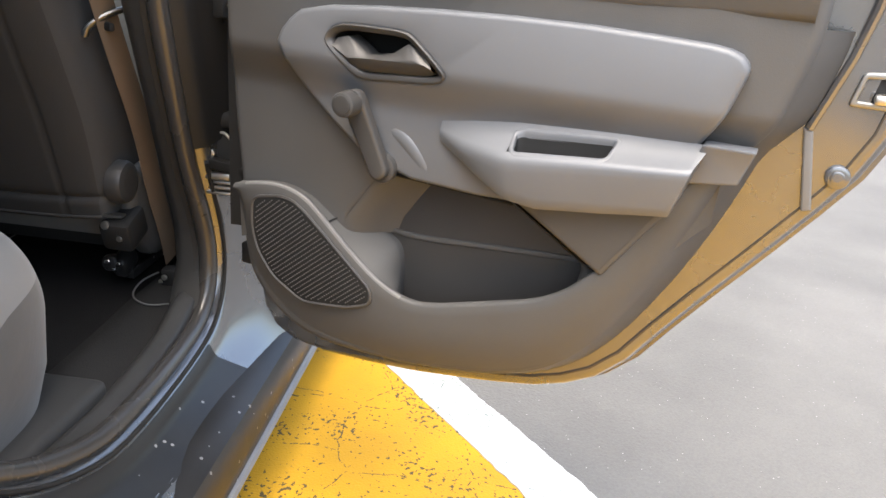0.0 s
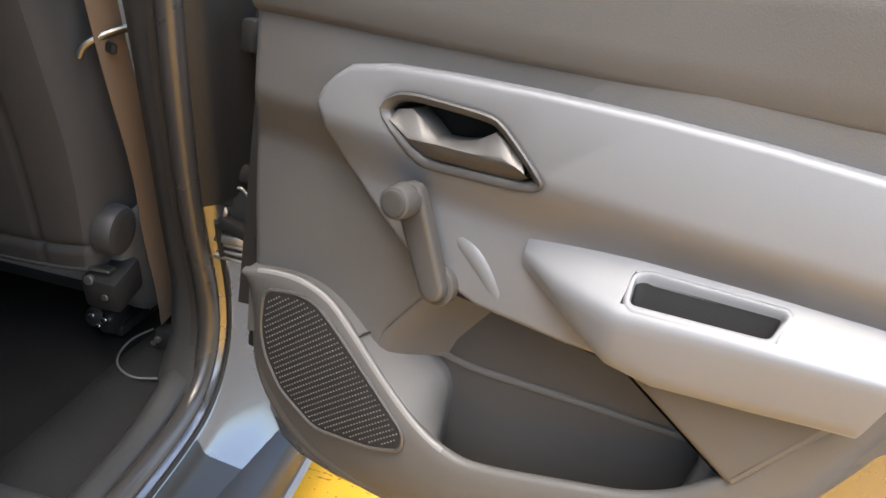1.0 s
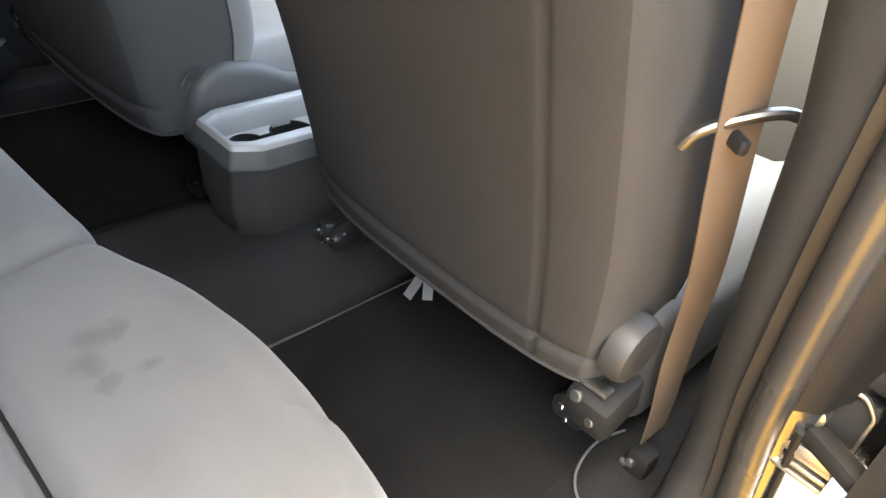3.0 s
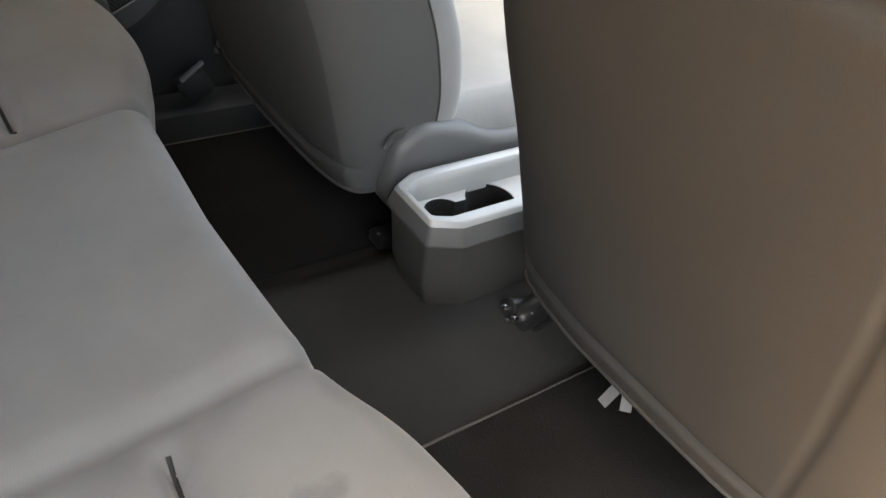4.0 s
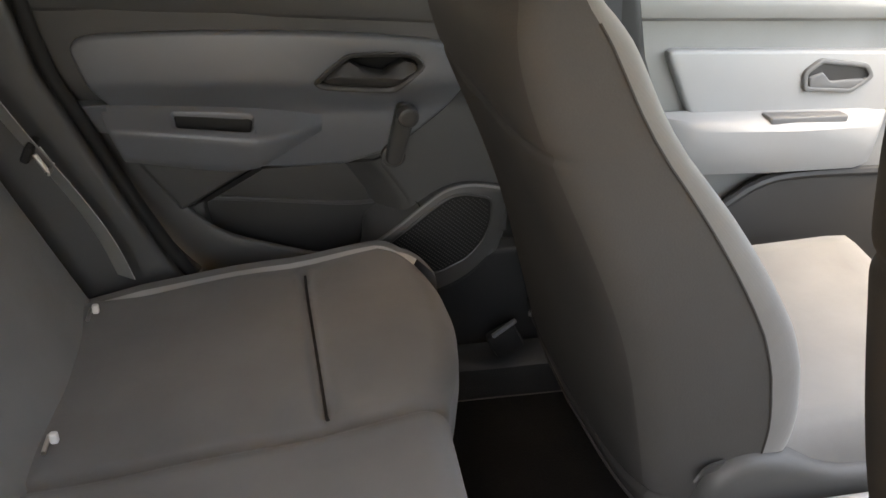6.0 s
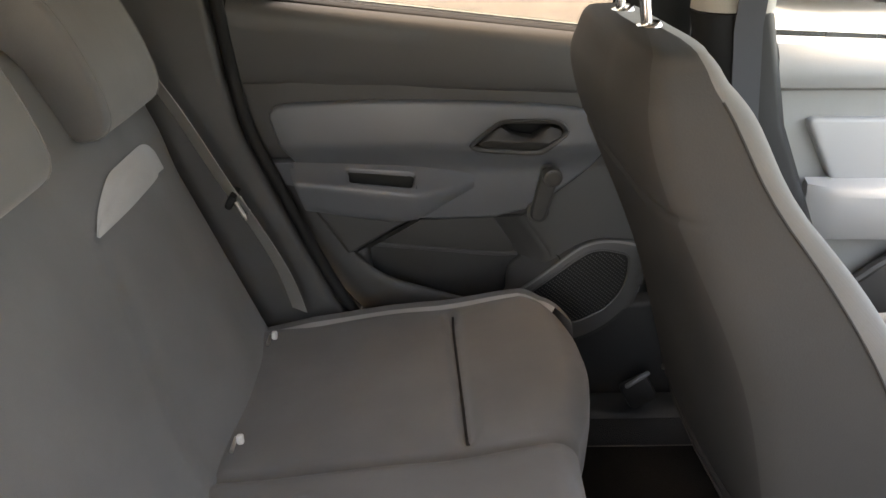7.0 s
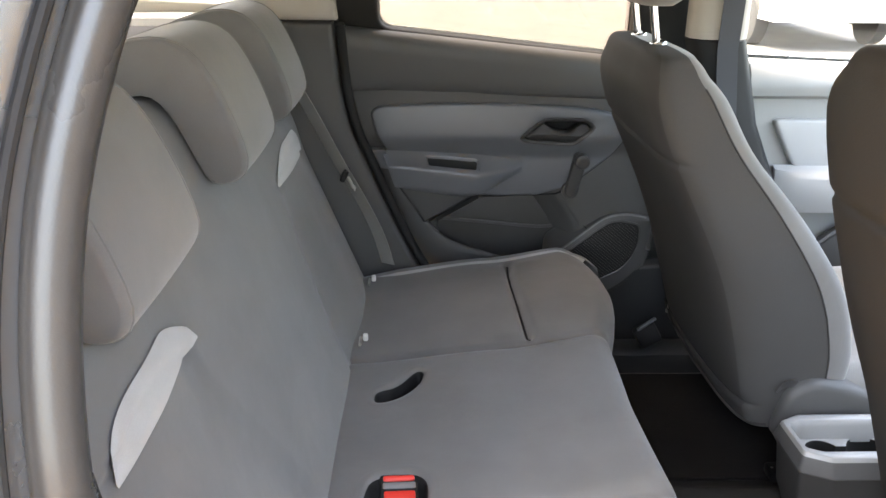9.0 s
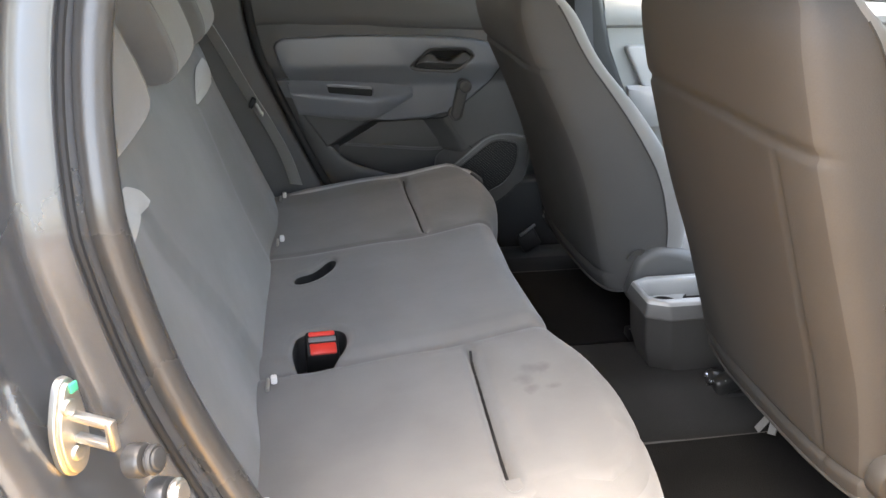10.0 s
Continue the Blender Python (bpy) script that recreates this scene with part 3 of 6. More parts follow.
for y, z in ((-1.80, 1.56), (-1.60, 1.64), (-1.0, 1.675), (-0.4, 1.685), (0.25, 1.63)):
    rows.append([Vector((0.72 * k, y, z - 0.035 * k * k)) for k in np.linspace(-1, 1, 13)])
loft(bm, rows, closed=False)
bmesh.ops.solidify(bm, geom=bm.faces[:], thickness=0.02)
part("roof", bm, PAINT, car)
bm = bmesh.new()
rows = []
for y, z in ((-1.80, 1.53), (-1.55, 1.57), (-1.0, 1.60), (-0.4, 1.61), (0.25, 1.58)):
    rows.append([Vector((0.70 * k, y, z - 0.05 * k ** 4)) for k in np.linspace(-1, 1, 13)])
loft(bm, rows, closed=False)
bmesh.ops.solidify(bm, geom=bm.faces[:], thickness=0.012)
part("headliner", bm, LINER, car, "pale grey cloth headliner")
for sx in (1, -1):
    bm = bmesh.new()
    plate(bm, [(-1.8, 1.50), (-1.5, 1.535), (-0.9, 1.555), (-0.3, 1.565), (0.25, 1.54), (0.25, 1.62), (-0.4, 1.66), (-1.8, 1.60)], [], 0.84, 0.815, side_map(sx), c=0.008, back=True)
    part("roof_rail", bm, LIGHT_TRIM, car)
bm = bmesh.new()
block(bm, (0, 1.02, 0.80), (1.66, 0.10, 0.78), 0.03)
part("dashboard", bm, TRIM, car)
bm = bmesh.new()
plate(bm, [(-0.84, 0.42), (0.84, 0.42), (0.84, 1.22), (-0.84, 1.22)], [], -2.02, -1.96, lambda u, v, w: Vector((u, w, v)), c=0.02, back=True)
part("tailgate", bm, PAINT, car)
bm = bmesh.new()
plate(bm, [(-0.82, 0.5), (0.82, 0.5), (0.82, 1.06), (-0.82, 1.06)], [], 2.20, 2.27, lambda u, v, w: Vector((u, w, v)), c=0.03, back=True)
part("nose", bm, PAINT, car)
bm = bmesh.new()
loft(bm, [[Vector((0.85 * k, y, z - 0.03 * k * k)) for k in np.linspace(-1, 1, 9)] for y, z in ((1.02, 1.16), (1.5, 1.14), (2.0, 1.08), (2.24, 0.98))], closed=False)
bmesh.ops.solidify(bm, geom=bm.faces[:], thickness=0.02)
part("bonnet", bm, PAINT, car)
bm = bmesh.new()
block(bm, (0, -0.30, 0.385), (1.48, 3.3, 0.05), 0.01)
part("floor_pan", bm, TRIM_BLACK, car)
for sx in (1, -1):
    for y in (1.42, -1.25):
        bm = bmesh.new()
        prof = [(0.20, -0.11), (0.31, -0.11), (0.335, -0.085), (0.34, 0.0), (0.335, 0.085), (0.31, 0.11), (0.20, 0.11)]
        loft(bm, [[(sx * 0.77 + w, y + r * math.cos(a), GZ + 0.34 + r * math.sin(a)) for r, w in prof] for a in np.linspace(0, 2 * math.pi, 37)], caps=False)
        wheel = part("wheel", bm, TYRE, car, "black road tyre")
        bm = bmesh.new()
        disc(bm, (sx * 0.80, y, GZ + 0.34), (sx, 0, 0), 0.21, 0.06)
        part("rim", bm, STEEL, wheel)

# ---- doors ----
CARD = [(-0.236, 1.15), (-0.240, 1.0), (-0.246, 0.88), (-0.258, 0.79), (-0.260, 0.705), (-0.277, 0.63), (-0.36, 0.565), (-0.474, 0.557), (-0.645, 0.575), (-0.763, 0.613),
        (-0.832, 0.674), (-0.896, 0.780), (-0.943, 0.887), (-0.984, 1.019), (-1.002, 1.10), (-0.988, 1.225)]
PANEL = [(-0.337, 0.999), (-0.352, 1.030), (-0.385, 1.056), (-0.525, 1.068), (-0.718, 1.074), (-0.884, 1.069), (-0.922, 1.064), (-0.936, 1.050), (-0.934, 1.036),
         (-0.909, 0.955), (-0.886, 0.874), (-0.703, 0.847), (-0.51, 0.853), (-0.404, 0.933)]
BEZEL = [(-0.416, 1.014), (-0.421, 1.027), (-0.432, 1.036), (-0.449, 1.0405), (-0.491, 1.041), (-0.529, 1.0405), (-0.543, 1.037), (-0.566, 1.019), (-0.589, 0.999), (-0.594, 0.991), (-0.588, 0.983), (-0.571, 0.979),
         (-0.526, 0.976), (-0.481, 0.9725), (-0.463, 0.976), (-0.438, 0.994)]
# the handle's upper edge, ridge and lower edge
LEVER = ([(-0.429, 1.014), (-0.434, 1.020), (-0.449, 1.024), (-0.465, 1.015), (-0.480, 1.004), (-0.499, 1.006), (-0.517, 1.011), (-0.526, 1.017), (-0.536, 1.024), (-0.552, 1.017), (-0.566, 1.007)],
         [(-0.431, 1.011), (-0.438, 1.007), (-0.454, 0.998), (-0.469, 0.999), (-0.487, 1.0005), (-0.505, 1.001), (-0.523, 1.002), (-0.537, 1.003), (-0.552, 1.004), (-0.564, 1.002), (-0.574, 0.998)],
         [(-0.434, 1.006), (-0.444, 0.997), (-0.458, 0.986), (-0.467, 0.984), (-0.479, 0.983), (-0.502, 0.984), (-0.523, 0.985), (-0.541, 0.986), (-0.558, 0.987), (-0.568, 0.988), (-0.576, 0.993)])
LIP = [(-0.262, 0.783), (-0.300, 0.794), (-0.345, 0.800), (-0.385, 0.791), (-0.412, 0.771), (-0.453, 0.735), (-0.490, 0.705), (-0.522, 0.684), (-0.555, 0.671), (-0.592, 0.669), (-0.68, 0.697), (-0.772, 0.727),
       (-0.825, 0.780), (-0.874, 0.858), (-0.912, 0.918), (-0.945, 0.955)]
SHOULDER = [(-0.262, 0.790), (-0.333, 0.799), (-0.385, 0.792), (-0.446, 0.769), (-0.513, 0.733), (-0.524, 0.717), (-0.5265, 0.690), (-0.527, 0.655), (-0.527, 0.615)]
EDGE = [(-0.260, 0.78), (-0.261, 0.705), (-0.277, 0.635), (-0.36, 0.568), (-0.474, 0.56), (-0.645, 0.578), (-0.763, 0.615), (-0.832, 0.676), (-0.896, 0.782), (-0.943, 0.888), (-0.962, 0.950)]
GRILLE = [(-0.299, 0.776), (-0.348, 0.787), (-0.374, 0.784), (-0.402, 0.765), (-0.508, 0.677), (-0.509, 0.654), (-0.470, 0.638), (-0.392, 0.627), (-0.337, 0.656), (-0.309, 0.692), (-0.298, 0.727)]

CARD, EDGE = ([(u, v - 0.009 * (1 - smoothstep(0.60, 0.78, v))) for u, v in outline] for outline in (CARD, EDGE))


def resample(pts, n):
    pts = [Vector(p) for p in pts]
    lens = [0.0]
    for a, b in zip(pts, pts[1:]):
        lens.append(lens[-1] + (b - a).length)
    out = []
    for k in range(n):
        s = lens[-1] * k / (n - 1)
        i = max(j for j in range(len(lens)) if lens[j] <= s + 1e-9)
        i = min(i, len(pts) - 2)
        out.append(tuple(pts[i].lerp(pts[i + 1], (s - lens[i]) / max(1e-9, lens[i + 1] - lens[i]))))
    return out


def inside(p, poly):
    r = False
    for i in range(len(poly)):
        (x1, y1), (x2, y2) = poly[i - 1], poly[i]
        if (y1 > p[1]) != (y2 > p[1]) and p[0] < (x2 - x1) * (p[1] - y1) / (y2 - y1) + x1:
            r = not r
    return r


def rear_door(sx, turn, label):
    """A rear side door with its inner card, built shut about its hinge and then turned."""
    door = thing("rear_door", label, "car door", (sx * HX, HY, 0), sx * turn)

    def mp(u, v, w):
        return Vector((sx * (w - HX - lean(v)), u - HY, v))

    def mpc(u, v, w):
        """The card's lower half lies deeper than its top."""
        d = 0.03 * (1 - smoothstep(0.94, 1.0, v))
        return mp(u + 0.6 * d, v - 0.25 * d, w + d)

    def sheared(bm):
        """Bends a panel built on mp to the card's step, cut finely where it bends."""
        for z in np.linspace(0.935, 1.005, 15):
            bmesh.ops.bisect_plane(bm, geom=bm.verts[:] + bm.edges[:] + bm.faces[:], plane_co=(0, 0, z), plane_no=(0, 0, 1))
        for v in bm.verts:
            d = 0.03 * (1 - smoothstep(0.94, 1.0, v.co.z))
            v.co = v.co + Vector((sx * d, 0.6 * d, -0.25 * d))
        return bm

    # painted shell
    shell = [(-0.224, 1.13), (-0.226, 0.62), (-0.245, 0.52), (-0.32, 0.487), (-0.50, 0.50), (-0.65, 0.526), (-0.754, 0.55), (-0.839, 0.60), (-0.911, 0.708), (-1.017, 0.851), (-1.088, 0.956),
             (-1.105, 1.05), (-1.075, 1.236)]
    bm = bmesh.new()
    plate(bm, chaikin(shell, 1), [], 0.845, 0.806, mp, c=0.014, back=True)
    part("door_shell", bm, PAINT, door, "dark grey painted door shell")
    bm = bmesh.new()
    plate(bm, inset(chaikin(shell, 1), -0.010), [], 0.846, 0.885, mp, c=0.02, back=True)
    part("outer_skin", bm, PAINT, door)
    bm = bmesh.new()
    tube(bm, [mp(*p, 0.812) for p in inset(chaikin(shell, 1), 0.020)][8:-3], 0.007, 8)
    part("door_seal", bm, RUBBER, door)
    # window frame and glass
    win = REAR_WIN
    bm = bmesh.new()
    frame_out = [(-0.20, 1.12), (-1.06, 1.235), (-1.035, 1.36), (-0.94, 1.49), (-0.80, 1.565), (-0.33, 1.585), (-0.27, 1.56)]
    plate(bm, rounded(frame_out, 0.03), [win], 0.835, 0.765, mp, c=0.008, back=True)
    part("window_frame", bm, TRIM_BLACK, door, "black window frame")
    bm = bmesh.new()
    plate(bm, inset(win, -0.008), [], 0.806, 0.802, mp, c=0.0005, back=True)
    part("window_pane", bm, TINTED, door, "tinted rear side window")
    # card
    card_o = chaikin(CARD, 2)
    bm = bmesh.new()
    well = rounded([(-0.508, 0.842), (-0.71, 0.842), (-0.80, 0.78), (-0.79, 0.70), (-0.76, 0.645), (-0.64, 0.605), (-0.47, 0.59), (-0.452, 0.70), (-0.455, 0.770)], 0.012)
    plate(bm, card_o, [well, inset(chaikin(BEZEL, 1), 0.008)], 0.774, 0.722, mp, c=0.014)
    sheared(bm)
    card = part("door_card", bm, TRIM, door, "dark grey grained door card")
    # the recess's shade is put into this wall's darker colour
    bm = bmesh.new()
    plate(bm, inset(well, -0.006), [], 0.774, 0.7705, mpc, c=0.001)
    part("bin_back", bm, DARK_TRIM, card, "back wall of the door bin, darkened for shade")
    bm = bmesh.new()
    rows = []
    for t, w in ((-0.10, 0.7225), (0.0, 0.7235), (0.15, 0.728), (0.5, 0.746), (0.85, 0.7655), (1.0, 0.7702)):
        rows.append([mpc(u - 0.062 * t, v, w) for u, v in ((-0.448, 0.745), (-0.457, 0.772), (-0.480, 0.806), (-0.506, 0.842), (-0.512, 0.850))])
    loft(bm, rows, closed=False)
    part("bin_ramp", bm, TRIM, card, smooth=60)
    # flank of the card, falling back to the painted shell
    bm = bmesh.new()
    rows = []
    for d, w in ((0.0012, 0.7335), (-0.006, 0.744), (-0.018, 0.770), (-0.030, 0.803)):
        ring = [(min(u, -0.232), v) for u, v in inset(card_o, d)]
        k = max(range(len(ring)), key=lambda i: ring[i][1])
        ring = [p for p in ring[k:] + ring[:k] if p[1] < 1.10]
        rows.append([mpc(u, v, w) for u, v in resample(ring, 90)])
    loft(bm, rows, closed=False)
    part("card_flank", bm, TRIM, card, "dark grey flank of the door card", smooth=60)
    # upper pad under the window, rolled over at the sill
    bm = bmesh.new()
    rows = []
    for k in np.linspace(0, 1, 14):
        y = -0.243 + k * (-0.985 + 0.243)
        zt, zb = 1.155 + 0.080 * k, 1.080 + 0.022 * k
        rows.append([mpc(y, z, x) for x, z in ((0.7225, zb - 0.004), (0.717, zb - 0.001), (0.713, zb + 0.005), (0.709, zb + 0.03), (0.708, zt - 0.04), (0.713, zt - 0.018), (0.724, zt - 0.004), (0.742, zt + 0.004), (0.775, zt + 0.004))])
    loft(bm, rows, closed=False)
    part("upper_pad", bm, TRIM, card, "dark grey upper pad")
    # bin front and speaker housing
    n = 72
    lip, edge = resample(chaikin(LIP, 2, False), n), resample(chaikin(EDGE, 2, False), n)
    bm = bmesh.new()
    rows = []
    for t in np.linspace(0, 1, 9):
        x = 0.700 + 0.028 * t ** 2.6
        rows.append([mpc(a[0] + (b[0] - a[0]) * t, a[1] + (b[1] - a[1]) * t, x) for a, b in zip(lip, edge)])
    loft(bm, rows, closed=False)
    inner = [[mpc(a[0], a[1] - d, x) for a in lip] for d, x in ((0.0, 0.700), (-0.004, 0.702), (-0.006, 0.707), (-0.004, 0.712), (0.0, 0.715), (0.085, 0.7195))]
    loft(bm, inner, closed=False)
    part("bin_front", bm, TRIM, card, "dark grey door bin and speaker housing", smooth=60)
    # roof of the speaker housing, from the lip back to the card
    bm = bmesh.new()
    front = resample([p for p in lip if p[0] > -0.552] + [(-0.552, 0.655), (-0.552, 0.615)], 60)
    crest = resample(chaikin(SHOULDER, 1, False), 60)
    rows = []
    for t, x in ((0, 0.706), (0.06, 0.710), (0.5, 0.735), (0.94, 0.757), (1.0, 0.7605), (1.0, 0.774)):
        rows.append([mpc(p[0] + (q[0] - p[0]) * t, p[1] + 0.003 + (q[1] - p[1]) * t, x) for p, q in zip(front, crest)])
    loft(bm, rows, closed=False)
    shoulder = part("speaker_shoulder", bm, TRIM, card, "grey moulded speaker shoulder", smooth=35)
    bm = bmesh.new()
    tube(bm, [mpc(-0.428, 0.761, 0.7065), mpc(-0.431, 0.764, 0.715), mpc(-0.440, 0.7665, 0.735), mpc(-0.450, 0.768, 0.7585)], 0.0011, 6)
    part("joint", bm, TRIM_BLACK, shoulder)
    # paler bead added along the lip, a painted highlight
    bm = bmesh.new()
    tube(bm, [mpc(p[0], p[1] + 0.002, 0.7045) for p in lip if -0.56 < p[0] < -0.275], 0.0040, 8)
    part("shoulder_highlight", bm, TRIM_MID, shoulder)
    # grille: a dark plate under rows of short bars
    bm = bmesh.new()
    gr = rounded(GRILLE, 0.015)
    plate(bm, gr, [], 0.712, 0.6982, mpc, c=0.002)
    gp = part("speaker_grille", bm, TRIM_BLACK, card, "black perforated speaker grille")
    bm = bmesh.new()
    small = inset(gr, 0.006)
    ca, sa = math.cos(radians(-40)), math.sin(radians(-40))
    for i in range(-40, 41):
        for j in range(-28, 29):
            u, v = i * 0.0046 + (0.0023 if j % 2 else 0), j * 0.0062
            y, z = -0.40 + u * ca - v * sa, 0.71 + u * sa + v * ca
            if not inside((y, z), small):
                continue
            q = [(-0.0010, -0.0009), (0.0010, -0.0009), (0.0010, 0.0009), (-0.0010, 0.0009)]
            base = [bm.verts.new(mpc(y + a * ca - b * sa, z + a * sa + b * ca, 0.6985)) for a, b in q]
            top = [bm.verts.new(mpc(y + 0.6 * (a * ca - b * sa), z + 0.6 * (a * sa + b * ca), 0.6968)) for a, b in q]
            strip(bm, base, top)
            bm.faces.new(top)
    tagged(part("grille_studs", bm, TRIM, gp, smooth=0), kind="stuff")
    bm = bmesh.new()
    tube(bm, [mpc(*p, 0.6990) for p in gr], 0.0026, 6, closed=True)
    part("grille_rim", bm, SOFT_BLACK, gp)
    # fold on the back wall of the bin, and the slanting web under the armrest
    bm = bmesh.new()
    tube(bm, [mpc(*p, 0.7695) for p in chaikin([(-0.445, 0.764), (-0.50, 0.748), (-0.55, 0.746), (-0.65, 0.757), (-0.79, 0.770)], 2, False)], 0.003, 8, flat=1.5)
    part("fold", bm, TRIM, card)
    bm = bmesh.new()
    plate(bm, rounded([(-0.700, 0.860), (-0.832, 0.781), (-0.900, 0.884)], 0.006), [], 0.724, 0.694, mpc, c=0.008)
    web = part("web", bm, TRIM, card, "slanting web under the armrest")
    # side of the web, coloured dark for the shade under the armrest
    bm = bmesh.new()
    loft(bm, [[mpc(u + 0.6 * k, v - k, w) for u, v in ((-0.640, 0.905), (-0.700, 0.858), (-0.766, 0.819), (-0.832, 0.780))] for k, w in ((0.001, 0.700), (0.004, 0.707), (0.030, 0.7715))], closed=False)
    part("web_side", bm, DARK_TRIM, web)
    # silver panel with the handle well
    bm = bmesh.new()
    plate(bm, chaikin(PANEL, 1), [inset(chaikin(BEZEL, 1), 0.004)], 0.724, 0.7025, mp, c=0.007)
    sheared(bm)
    panel = part("trim_panel", bm, SILVER, card, "satin silver-grey panel")
    bm = bmesh.new()
    tube(bm, [mpc(*p, 0.7215) for p in resample([(-0.340, 0.990), (-0.404, 0.929), (-0.505, 0.8495), (-0.600, 0.8465), (-0.700, 0.8425)], 40)], 0.0022, 6)
    part("panel_joint", bm, TRIM_BLACK, panel)
    bz = chaikin(BEZEL, 1)
    bm = bmesh.new()
    loft(bm, [[mpc(*p, x) for p in inset(bz, d)] for d, x in ((0.0, 0.706), (0.0006, 0.7012), (0.0022, 0.7002), (0.0042, 0.7012), (0.0075, 0.7042), (0.0088, 0.7062), (0.0095, 0.7120))], caps=False)
    part("handle_bezel", bm, SOFT_BLACK, panel, "dark handle bezel", smooth=50)
    bm = bmesh.new()
    loft(bm, [[mpc(*p, x) for p in inset(bz, d)] for d, x in ((0.0092, 0.710), (0.0100, 0.725), (0.012, 0.765))], caps=False)
    fill(bm, [[bm.verts.new(mpc(*p, 0.765)) for p in inset(bz, 0.012)]])
    part("handle_well", bm, TRIM_BLACK, panel)
    bm = bmesh.new()
    upper, ridge, lower = LEVER
    mix = [[((1 - k) * a[0] + k * b[0], (1 - k) * a[1] + k * b[1]) for a, b in zip(p, q)] for p, q, k in ((upper, ridge, 0.86), (ridge, lower, 0.12), (ridge, lower, 0.9))]
    rows = ((upper, 0.738), (upper, 0.7095), (mix[0], 0.7008), (ridge, 0.6997), (mix[1], 0.7003), (mix[2], 0.7062), (lower, 0.7095), (lower, 0.738))
    loft(bm, [[mpc(u, v, w) for u, v in row] for row, w in rows], closed=False)
    part("door_handle", bm, SOFT_BLACK, panel, "dark grey plastic door handle", smooth=40)
    # armrest with a grip well
    bm = bmesh.new()
    ys = [-0.598, -0.606, -0.62, -0.64, -0.66, -0.675, -0.69, -0.702, -0.709, -0.745, -0.79, -0.820, -0.827, -0.85, -0.88, -0.905, -0.919, -0.9235, -0.925]
    ptab = [(-0.925, 0.0445), (-0.9235, 0.0455), (-0.919, 0.046), (-0.70, 0.046), (-0.66, 0.034), (-0.63, 0.020), (-0.598, 0.005)]
    htab = [(-0.925, 0.082), (-0.90, 0.084), (-0.74, 0.098), (-0.70, 0.090), (-0.598, 0.026)]
    ltab = [(-0.925, 0.026), (-0.70, 0.040), (-0.64, 0.030), (-0.598, 0.014)]

    def arm_top(y):
        return lerp_table(y, [(-0.925, 0.9645), (-0.80, 0.9600), (-0.70, 0.9540), (-0.65, 0.9480), (-0.598, 0.9400)])

    rings = []
    for y in ys:
        p, h, lp = lerp_table(y, ptab), lerp_table(y, htab), lerp_table(y, ltab)
        sec = [(0.0, 0.0), (0.12, -0.11 * lp), (0.22, -0.21 * lp), (0.81, -0.75 * lp), (0.88, -0.82 * lp), (0.94, -0.90 * lp), (0.985, -1.0 * lp), (1.0, -1.12 * lp), (0.985, -1.35 * lp),
               (0.86, -0.84 * h), (0.80, -0.95 * h), (0.72, -h), (0.0, -h)]
        rings.append([mpc(y + 0.024 * smoothstep(-0.80, -0.925, y) * (-dz / h), arm_top(y) + dz, 0.703 - p * a) for a, dz in sec])
    vs = [[bm.verts.new(q) for q in r] for r in rings]
    for i, (a, b) in enumerate(zip(vs, vs[1:])):
        for j in range(len(a) - 1):
            if j in (2,) and -0.8271 < ys[i + 1] and ys[i] < -0.7019:
                continue
            bm.faces.new((a[j], a[j + 1], b[j + 1], b[j]))
    bm.faces.new(vs[-1])
    arm = part("armrest", bm, SILVER, card, "satin silver-grey armrest", smooth=32)
    bm = bmesh.new()
    plate(bm, rounded([(-0.915, 0.9660), (-0.972, 0.966), (-0.966, 0.927), (-0.908, 0.919)], 0.004), [], 0.724, 0.692, mpc, c=0.003)
    part("armrest_wing", bm, SILVER, card, "satin silver-grey end of the armrest")
    bm = bmesh.new()
    x1, x2 = 0.703 - 0.046 * 0.22, 0.703 - 0.046 * 0.81
    rim = rounded([(-0.704, x1 - 0.004), (-0.712, x1), (-0.827, x1), (-0.822, x2), (-0.708, x2)], 0.0075)

    def top(y, x):
        lp = lerp_table(y, ltab)
        return arm_top(y) - lp * (0.21 + 0.54 * (x1 - x) / (x1 - x2))

    loft(bm, [[mpc(y, top(y, x) + dz, x) for y, x in inset(rim, d)] for d, dz in ((0.0023, -0.0050), (0.0030, -0.010), (0.006, -0.032))], caps=False)
    fill(bm, [[bm.verts.new(mpc(y, top(y, x) - 0.032, x)) for y, x in inset(rim, 0.006)]])
    part("grip_well", bm, TRIM_BLACK, arm, "black grip well")
    bm = bmesh.new()
    loft(bm, [[mpc(y, top(y, x) + dz, x) for y, x in inset(rim, d)] for d, dz in ((-0.0045, -0.0006), (-0.0036, 0.0004), (-0.0018, 0.0009), (0.0004, 0.0003), (0.0018, -0.0022), (0.0024, -0.0060))], caps=False)
    part("grip_rim", bm, SILVER, arm)
    # window winder
    a, b = (Vector((-0.517, 0.862)), Vector((-0.480, 0.948))) if sx > 0 else (Vector((-0.480, 0.866)), Vector((-0.463, 0.948)))
    bm = bmesh.new()
    disc(bm, mpc(*a, 0.704), (-sx, 0, 0), 0.021, 0.012)
    win_base = part("window_winder", bm, SOFT_BLACK, card, "dark plastic window winder")
    bm = bmesh.new()
    d = (b - a).normalized()
    s = Vector((-d.y, d.x))
    arm_o = [tuple(a + r * (math.cos(t) * s + math.sin(t) * -d) * 1.0) for r in (0.0145,) for t in np.linspace(0, math.pi, 8)] + \
            [tuple(b + r * (math.cos(t) * -s + math.sin(t) * d)) for r in (0.0165,) for t in np.linspace(0, math.pi, 8)]

